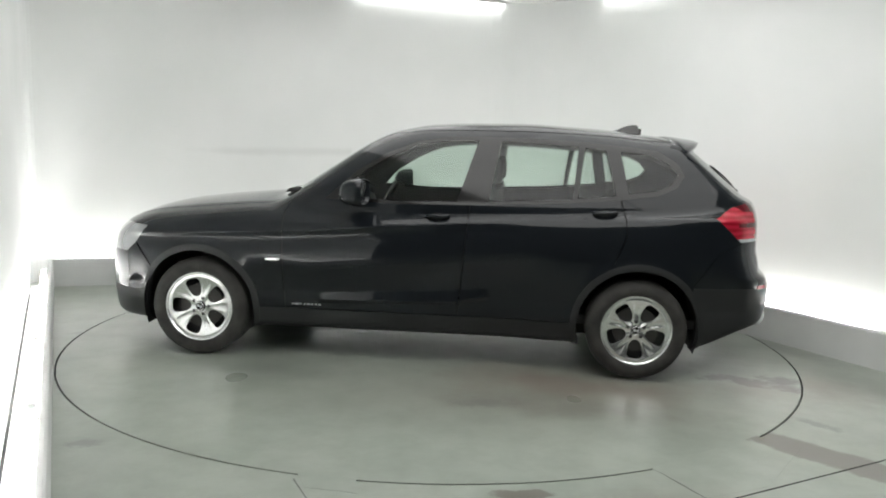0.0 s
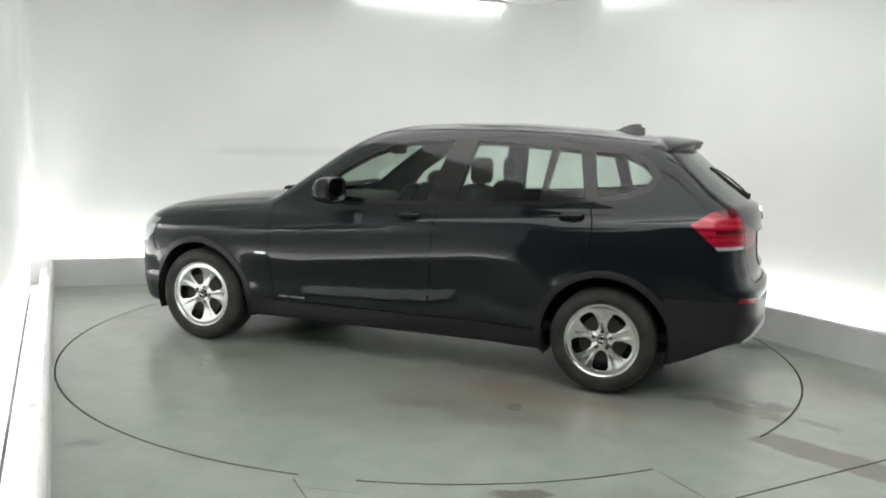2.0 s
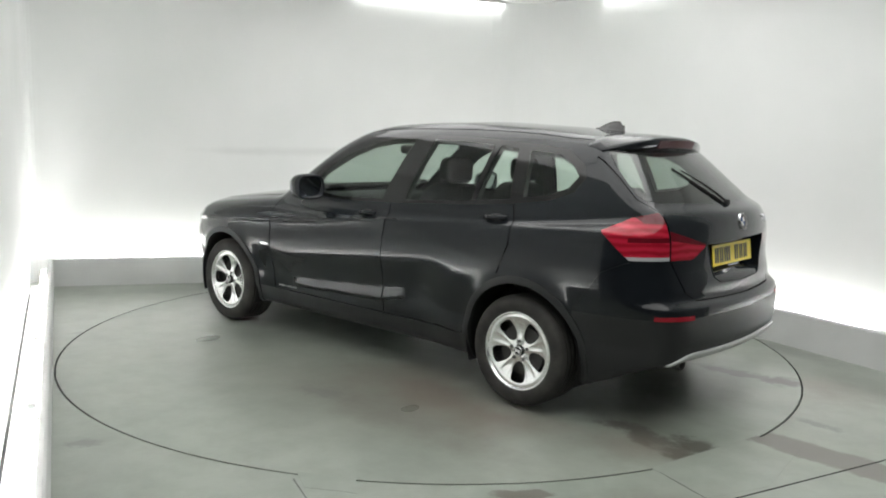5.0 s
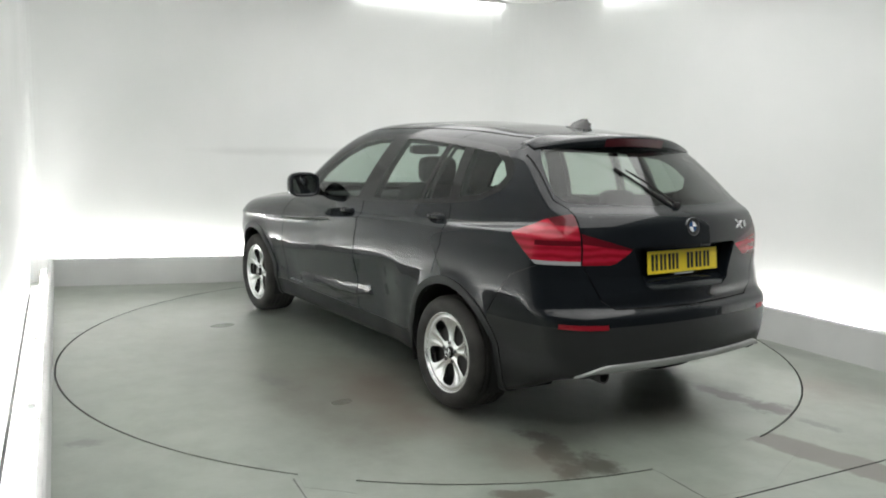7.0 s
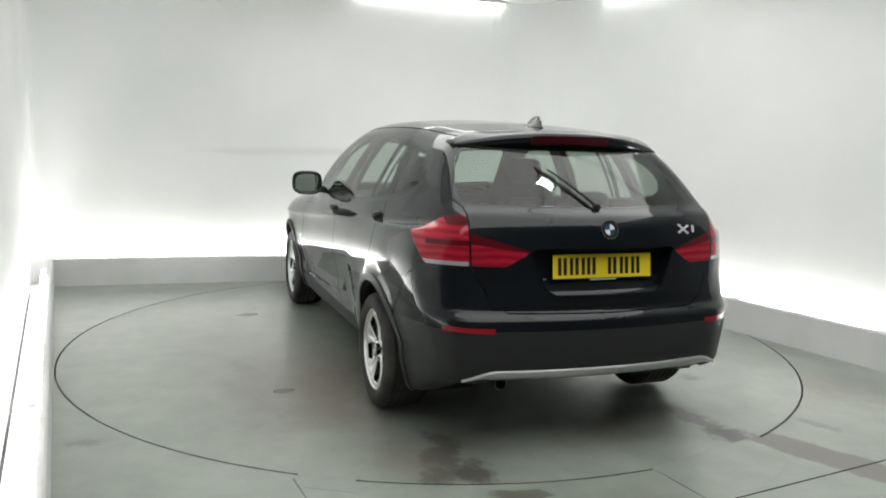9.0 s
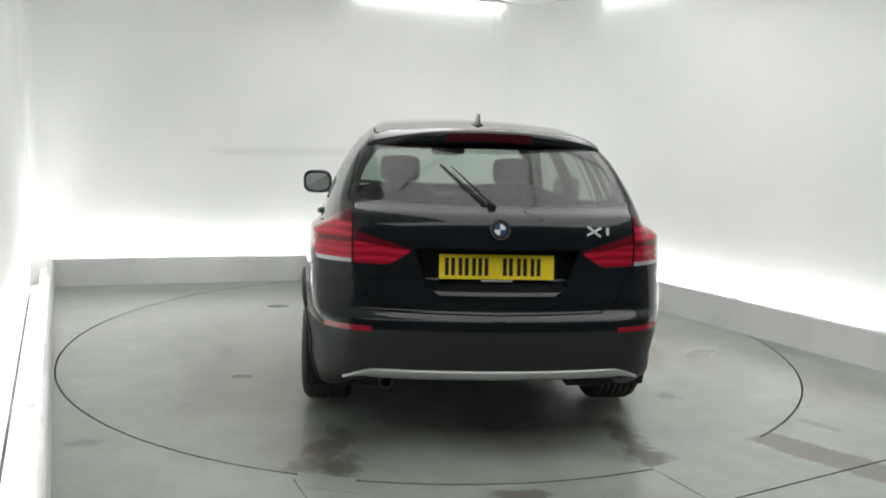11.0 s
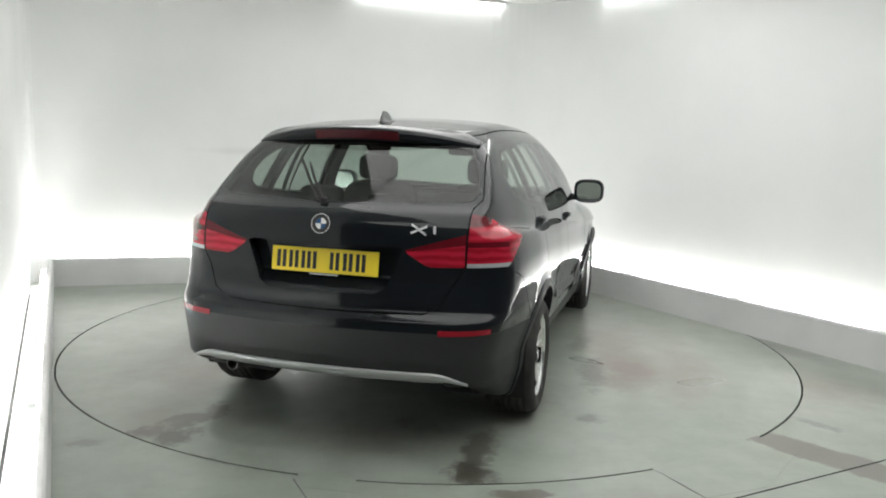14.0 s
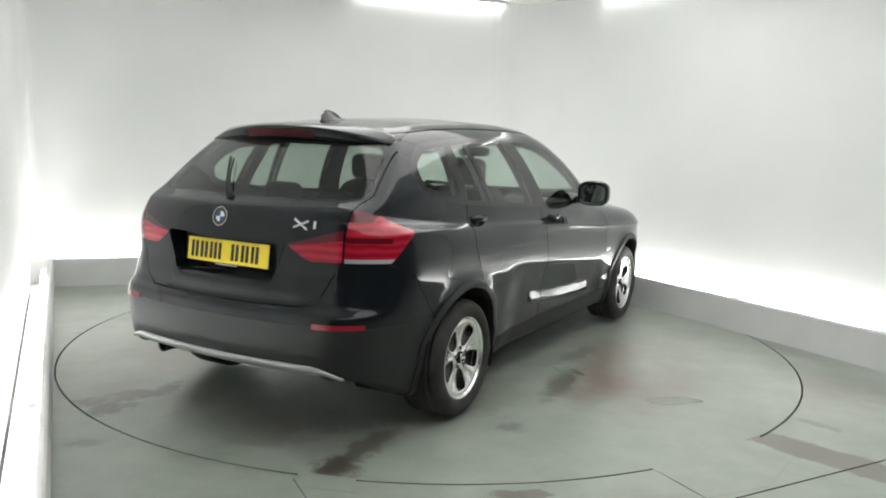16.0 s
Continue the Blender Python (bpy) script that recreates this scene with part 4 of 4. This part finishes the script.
for i in range(17):
    y = -0.215 + 0.43 * i / 16
    k = abs(y) / 0.585
    tip, zt = -1.812 + 0.15 * k * k, 1.468 - 0.07 * k ** 2.4
    thick = 0.062 * (1 - 0.55 * k ** 3)
    rings.append([(tip - 0.002, y, zt - 0.012), (tip + 0.014, y, zt - thick + 0.008), (tip + 0.03, y, zt - thick + 0.008), (tip + 0.03, y, zt - 0.012)])
part("brake_light", loft(bm, rings), DARK_RED, spoiler, "unlit dark red high brake light")

# silver skid trim along the lower edge of the rear bumper
bm = bmesh.new()
rings = []
for i in range(41):
    y = -0.68 + 1.36 * i / 40
    k = abs(y) / 0.68
    drop = max(0.0, k - 0.80) / 0.20
    zt = 0.408 - 0.05 * drop ** 1.5
    hgt = 0.05 * (1 - 0.72 * drop)
    x = skin_x(y, max(zt, 0.3)) - 0.012
    rings.append([(x + 0.03, y, zt + 0.003), (x + 0.004, y, zt + 0.002), (x - 0.003, y, zt - 0.008), (x + 0.012, y, zt - hgt * 0.7), (x + 0.045, y, zt - hgt), (x + 0.09, y, zt - hgt)])
part("skid_trim", loft(bm, rings), SILVER_TRIM, car, "satin silver skid trim", True)

# exhaust, tow cover and silencer
bm = lathe(bmesh.new(), [(0.026, 0.0), (0.031, -0.004), (0.032, 0.0), (0.032, 0.3), (0.026, 0.3), (0.026, 0.0)], 28)
for v in bm.verts:
    v.co = Vector((v.co.y - 2.125, v.co.x + 0.485, v.co.z + 0.325))
part("exhaust_pipe", bm, STEEL, car, "dull steel exhaust pipe", True)
part("silencer", soft_box(bmesh.new(), (-1.84, 0.16, 0.335), (0.12, 0.34, 0.055), 4), TRIM, car, "dark steel silencer", True)

# number plate with plain bars, badge and model mark
plate = new("number_plate")
plate.parent = tailgate
plate.matrix_basis = Matrix.Translation((-2.146, 0.0, 0.862)) @ Matrix.Rotation(radians(7.0), 4, "Y")
part("plate_blank", box(bmesh.new(), -0.004, 0.0, -0.26, 0.26, -0.0555, 0.0555, 0.0015), PLATE_YELLOW, plate, "yellow reflective number plate")
for y in (0.213, 0.152, 0.091, 0.048, -0.048, -0.112, -0.174):
    for dy in (-0.015, 0.013) if y != 0.048 else (0.0,):
        part("bar", box(bmesh.new(), -0.006, -0.0035, y + dy - 0.0085, y + dy + 0.0085, -0.0395, 0.0395), BLACK_INK, plate)
part("maker_line", box(bmesh.new(), -0.0055, -0.0035, -0.07, 0.07, -0.066, -0.0575), CLEAR_LENS, plate, "pale plastic strip")

badge = new("badge")
badge.parent = tailgate
bx = skin_x(0.0, 1.035)
badge.matrix_basis = Matrix.Translation((bx, 0, 1.035)) @ Matrix.Rotation(radians(14), 4, "Y")


def badge_disc(r0, r1, d0, d1, a0=0.0, a1=360.0):
    bm = bmesh.new()
    n = 32
    rows = []
    for i in range(n + 1):
        a = radians(a0 + (a1 - a0) * i / n)
        c, s = math.cos(a), math.sin(a)
        rows.append([(-d0, r0 * c, r0 * s), (-d1, r0 * c, r0 * s), (-d1, r1 * c, r1 * s), (-d0, r1 * c, r1 * s)])
    return loft(bm, rows, True, False)


part("bezel", badge_disc(0.042, 0.045, -0.01, 0.006), CHROME, badge, "chrome ring")
part("dark_ring", badge_disc(0.026, 0.042, -0.01, 0.003), BLACK_INK, badge)
for k in range(4):
    part("quarter", badge_disc(0.0005, 0.025, -0.01, 0.0035, 90 * k, 90 * k + 90), WHITE_ENAMEL if k % 2 else BLUE_ENAMEL, badge)

mark = new("model_mark")
mark.parent = tailgate
mark.matrix_basis = Matrix.Translation((skin_x(0.46, 1.028) - 0.001, -0.46, 1.028)) @ Matrix.Rotation(radians(13), 4, "Z") @ Matrix.Rotation(radians(12), 4, "Y")
for lean, y, w in ((66, 0.022, 0.009), (-54, 0.022, 0.009)):
    bm = box(bmesh.new(), -0.005, 0.003, -w / 2, w / 2, -0.039, 0.039, 0.001)
    bm.transform(Matrix.Translation((0, y, 0)) @ Matrix.Rotation(radians(lean), 4, "X"))
    part("slanted_bar", bm, MARK, mark, "bright silver bar")
part("upright_bar", box(bmesh.new(), -0.005, 0.003, -0.052, -0.041, -0.017, 0.017, 0.001), MARK, mark, "bright silver bar")

# rear wiper
bm = bmesh.new()
rings = []
for i in range(9):
    t = i / 8
    y, z = 0.025 + 0.165 * t, 1.136 + 0.16 * t
    x = skin_x(y, z) - 0.014 - 0.012 * math.sin(math.pi * t)
    w = 0.007 * (1 - 0.5 * t)
    rings.append([(x, y - w * 0.75, z + w * 0.65), (x - 0.01, y - w * 0.5, z + w * 0.45), (x - 0.01, y + w * 0.5, z - w * 0.45), (x, y + w * 0.75, z - w * 0.65)])
wiper = part("rear_wiper", loft(bm, rings), TRIM, tailgate, "black rear wiper", True)
bm = bmesh.new()
rings = []
for i in range(9):
    t = i / 8
    y, z = 0.045 + 0.185 * t, 1.136 + 0.172 * t
    y, z = y + 0.012, z - 0.004
    x = skin_x(y, z) - 0.003
    rings.append([(x, y - 0.004, z + 0.004), (x - 0.012, y - 0.002, z + 0.002), (x - 0.012, y + 0.002, z - 0.002), (x, y + 0.004, z - 0.004)])
part("blade", loft(bm, rings), TRIM, wiper, "black rubber blade")
part("wiper_boss", soft_box(bmesh.new(), (skin_x(0.03, 1.132) - 0.014, 0.026, 1.132), (0.014, 0.019, 0.017), 3), TRIM, wiper, "", True)

# shark-fin aerial
bm = bmesh.new()
rings = []
for i in range(13):
    t = i / 12
    x = -1.265 - 0.185 * t
    h = 0.066 * math.sin(min(1.0, t / 0.82) * math.pi / 2) ** 0.9 * (1 if t < 0.9 else 0.7)
    w = 0.030 * math.sin(math.pi * (0.08 + 0.84 * t)) ** 0.6
    zb = skin_z(x, 0) - 0.006
    rings.append([(x, -w * 1.35, zb), (x, -w * 0.9, zb + 0.012), (x, -w * 0.35, zb + 0.024 * h / 0.066), (x, -w * 0.16, zb + h), (x, w * 0.16, zb + h), (x, w * 0.35, zb + 0.024 * h / 0.066), (x, w * 0.9, zb + 0.012), (x, w * 1.35, zb)])
part("aerial", loft(bm, rings), GLOSS_TRIM, car, "black shark-fin aerial", True)

# front wiper cowl
bm = bmesh.new()
rings = []
for i in range(13):
    y = -0.66 + 1.32 * i / 12
    x = 0.965 - 0.16 * (y / 0.66) ** 2
    z = skin_z(x, y)
    rings.append([(x + 0.05, y, z - 0.004), (x + 0.03, y, z + 0.02), (x - 0.04, y, z + 0.03), (x - 0.06, y, z + 0.004)])
part("wiper_cowl", loft(bm, rings), TRIM, car, "black wiper arms and cowl", True)
for s in BOTH:
    part("side_repeater", soft_box(bmesh.new(), (0.885, (skin_y(0.885, 0.646) + 0.001) * s, 0.646), (0.048, 0.006, 0.011), 3), CHROME, car, "small chrome side repeater", True)


# small silver script low on the front door, as plain bars
script = new("model_script")
script.parent = car
for i, (w, h) in enumerate(((0.018, 0.012), (0.026, 0.016), (0.014, 0.012), (0.01, 0.014), (0.022, 0.012), (0.014, 0.016), (0.014, 0.016), (0.016, 0.016))):
    x = 0.765 - 0.0245 * i
    y = skin_y(x, 0.352)
    part("bar", box(bmesh.new(), x - w / 2, x + w / 2, y - 0.004, y + 0.003, 0.358 - h * 0.35, 0.358 + h * 0.35, 0.001), SILVER_TRIM, script)


# ---- cabin ----
def seat(x, y, width, back_top, head=True):
    root = new("front_seat" if width < 0.7 else "rear_bench")
    root.parent = car
    lean = Matrix.Rotation(radians(-14), 3, "Y")
    part("cushion", soft_box(bmesh.new(), (x + 0.02, y, 0.52), (0.27, width / 2, 0.10), 5), SEAT, root, "dark grey cloth cushion", True)
    part("backrest", soft_box(bmesh.new(), (x - 0.30, y, (0.55 + back_top) / 2), (0.075, width / 2, (back_top - 0.5) / 2), 5, turn=lean), SEAT, root, "dark grey cloth backrest", True)
    if head:
        part("headrest", soft_box(bmesh.new(), (x - 0.39, y, back_top + 0.11), (0.05, 0.13, 0.085), 4), SEAT, root, "dark grey headrest", True)
        for d in (-0.05, 0.05):
            part("headrest_rod", box(bmesh.new(), x - 0.395, x - 0.385, y + d - 0.005, y + d + 0.005, back_top - 0.06, back_top + 0.06), CHROME, root)
    return root


for y in (0.37, -0.37):
    seat(-0.08, y, 0.52, 1.12)
bench = seat(-0.92, 0.0, 1.28, 1.02, False)
for y in (0.40, 0.0, -0.40):
    part("headrest", soft_box(bmesh.new(), (-1.30, y, 1.085 if y else 1.05), (0.045, 0.125, 0.065), 4), SEAT, bench, "dark grey headrest", True)
part("dashboard", soft_box(bmesh.new(), (0.72, 0, 0.88), (0.22, 0.70, 0.13), 5), LINING, car, "dark grey dashboard", True)
part("cabin_floor", box(bmesh.new(), -1.9, 1.0, -0.72, 0.72, 0.30, 0.36, 0.01), LINING, car, "dark carpeted floor")
part("load_floor", box(bmesh.new(), -2.0, -1.25, -0.55, 0.55, 0.60, 0.66, 0.01), LINING, car, "dark carpeted load floor")
bm = bmesh.new()
wheel_rings = []
tilt = Matrix.Rotation(radians(-25), 3, "Y")
for i in range(37):
    a = 2 * math.pi * i / 36
    c = Vector((0, 0.175 * math.cos(a), 0.175 * math.sin(a)))
    r = c.normalized()
    wheel_rings.append([tuple(tilt @ (c + r * 0.015 * math.cos(b) + Vector((0.015 * math.sin(b), 0, 0))) + Vector((0.40, -0.37, 0.92))) for b in [2 * math.pi * k / 8 for k in range(8)]])
loft(bm, wheel_rings, True, False)
part("steering_wheel", bm, TRIM, car, "black steering wheel", True)
part("rear_view_mirror", soft_box(bmesh.new(), (0.30, -0.02, 1.345), (0.02, 0.125, 0.035), 4), TRIM, car, "black rear-view mirror", True)


# ---- wheels ----
def hole(k, n=22):
    """Outline of one opening between spokes."""
    a = radians(90 + 72 * k)
    out = []
    for i in range(n):
        b = 2 * math.pi * i / n
        u = math.cos(b)
        rad = 0.130 + 0.062 * math.copysign(abs(u) ** 0.7, u)
        wid = 0.046 * math.copysign(abs(math.sin(b)) ** 0.7, math.sin(b)) * (1 + 0.36 * u)
        out.append((rad * math.cos(a) - wid * math.sin(a), rad * math.sin(a) + wid * math.cos(a)))
    return out


def rim_depth(r, a):
    spoke = 0.5 + 0.5 * math.cos(5 * (a - radians(90 + 36)))
    mid = math.sin(min(1, r / 0.215) * math.pi)
    groove = math.exp(-((1 - spoke) / 0.10) ** 2) * math.sin(min(1, max(0, r - 0.06) / 0.14) * math.pi)
    return -0.016 - 0.026 * math.sin(min(1, r / 0.20) * math.pi) + 0.012 * spoke * mid - 0.007 * groove - 0.012 * max(0, 1 - r / 0.05)


def rim_mesh():
    faces = []
    radii = [0.028 + (0.219 - 0.028) * i / 16 for i in range(17)]
    N = 120

    def vert(r, a):
        e = 0.002
        p = Vector((r * math.cos(a), rim_depth(r, a), r * math.sin(a)))
        dr = (Vector(((r + e) * math.cos(a), rim_depth(r + e, a), (r + e) * math.sin(a))) - p)
        da = (Vector((r * math.cos(a + e), rim_depth(r, a + e), r * math.sin(a + e))) - p)
        n = da.cross(dr).normalized()
        n = n if n.y > 0 else -n
        return (p.x, p.y, p.z, n.x, n.y, n.z)
    for i in range(16):
        for j in range(N):
            a, b = 2 * math.pi * j / N, 2 * math.pi * (j + 1) / N
            faces.append([vert(radii[i], b), vert(radii[i + 1], b), vert(radii[i + 1], a), vert(radii[i], a)])
    for k in range(5):
        _, faces = cut(faces, hole(k), SIDE)
    for k in range(5):
        a = radians(90 + 36 + 72 * k)
        _, faces = cut(faces, circle(0.056 * math.cos(a), 0.056 * math.sin(a), 0.0115, 14), SIDE)
    return faces


rim_faces = rim_mesh()
holder = new("wheel")
holder.parent = car
ob = shell("rim", rim_faces, ALLOY, holder, (1,), "bright silver five-spoke alloy rim", lip=0.028)
bm = lathe(bmesh.new(), [(0.205, -0.045), (0.213, -0.028), (0.219, -0.016), (0.224, -0.006), (0.231, -0.004), (0.236, -0.008), (0.234, -0.018), (0.212, -0.02), (0.205, -0.06), (0.20, -0.17)], 80)
part("rim_flange", bm, ALLOY, holder, "bright silver rim flange", True)
tyre = [(0.226, -0.012), (0.238, 0.002), (0.25, 0.008), (0.268, 0.011), (0.285, 0.009), (0.300, 0.001), (0.311, -0.008), (0.318, -0.025)]
for g in range(5):
    y = -0.045 - 0.035 * g
    tyre += [(0.322, y + 0.012), (0.322, y + 0.002), (0.315, y), (0.315, y - 0.006), (0.322, y - 0.008)]
tyre += [(0.322, -0.212), (0.316, -0.226), (0.300, -0.240), (0.26, -0.246), (0.226, -0.232)]
part("tyre", lathe(bmesh.new(), [(r if r < 0.24 else r + 0.006 * (r - 0.24) / 0.082, d) for r, d in tyre], 96), RUBBER, holder, "black rubber tyre", True)
part("brake_disc", lathe(bmesh.new(), [(0.03, -0.055), (0.15, -0.055), (0.15, -0.075), (0.03, -0.075)], 48), BRAKE, holder, "dark steel brake disc")
# dark backing disc, added to block the view through the rim's openings
part("wheel_back", lathe(bmesh.new(), [(0.001, -0.11), (0.207, -0.11), (0.207, -0.14), (0.001, -0.14)], 48), TRIM, holder, "flat dark disc closing off the shaded space behind the rim")
part("hub_cap", lathe(bmesh.new(), [(0.0005, -0.012), (0.022, -0.013), (0.030, -0.016), (0.033, -0.024), (0.031, -0.045)], 32), GLOSS_TRIM, holder, "black hub cap with a plain badge", True)
part("cap_ring", lathe(bmesh.new(), [(0.024, -0.0135), (0.0275, -0.011), (0.030, -0.0145), (0.024, -0.016)], 32), CHROME, holder, "chrome ring", True)
for k in range(2):
    bm = badge_disc(0.0005, 0.0165, -0.02, -0.0115, 180 * k, 180 * k + 90)
    bm.transform(Matrix.Rotation(radians(-90), 4, "Z"))
    part("cap_quarter", bm, WHITE_ENAMEL, holder)
for k in range(5):
    a = radians(90 + 36 + 72 * k)
    bm = bmesh.new()
    bmesh.ops.create_cone(bm, segments=6, radius1=0.008, radius2=0.007, depth=0.02, cap_ends=True, matrix=Matrix.Translation((0.056 * math.cos(a), -0.03, 0.056 * math.sin(a))) @ Matrix.Rotation(radians(90), 4, "X"))
    part("wheel_bolt", bm, STEEL, holder, "dark steel wheel bolt")

SPOTS = [(1.372, 0.889, 1, 18), (1.372, -0.884, -1, 20), (-AXLE, 0.892, 1, 36), (-AXLE, -0.888, -1, 40)]
WHEEL = 0.958
for i, (x, y, s, spin) in enumerate(SPOTS):
    m = Matrix.Translation((x, y, 0.3143)) @ Matrix.Rotation(radians(0 if s == 1 else 180), 4, "Z") @ Matrix.Rotation(radians(spin), 4, "Y") @ Matrix.Diagonal((WHEEL, 1.0, WHEEL, 1.0))
    if i == 0:
        holder.matrix_basis = m
    else:
        copy_thing(holder, m)


def motions():
    def heading(t):
        return TURN0 + RATE * t

    rows, rows2 = [], []
    for i in range(17):
        h = radians(heading(i))
        x, y = CAR_X * math.cos(h) - CAR_Y * math.sin(h), CAR_X * math.sin(h) + CAR_Y * math.cos(h)
        rows.append((float(i), pose(x, y, 0.0, 0, 0, heading(i))))
        rows2.append((float(i), pose(0, 0, 0, 0, 0, heading(i))))
    walk(car, rows)
    walk(disc, rows2)


motions()
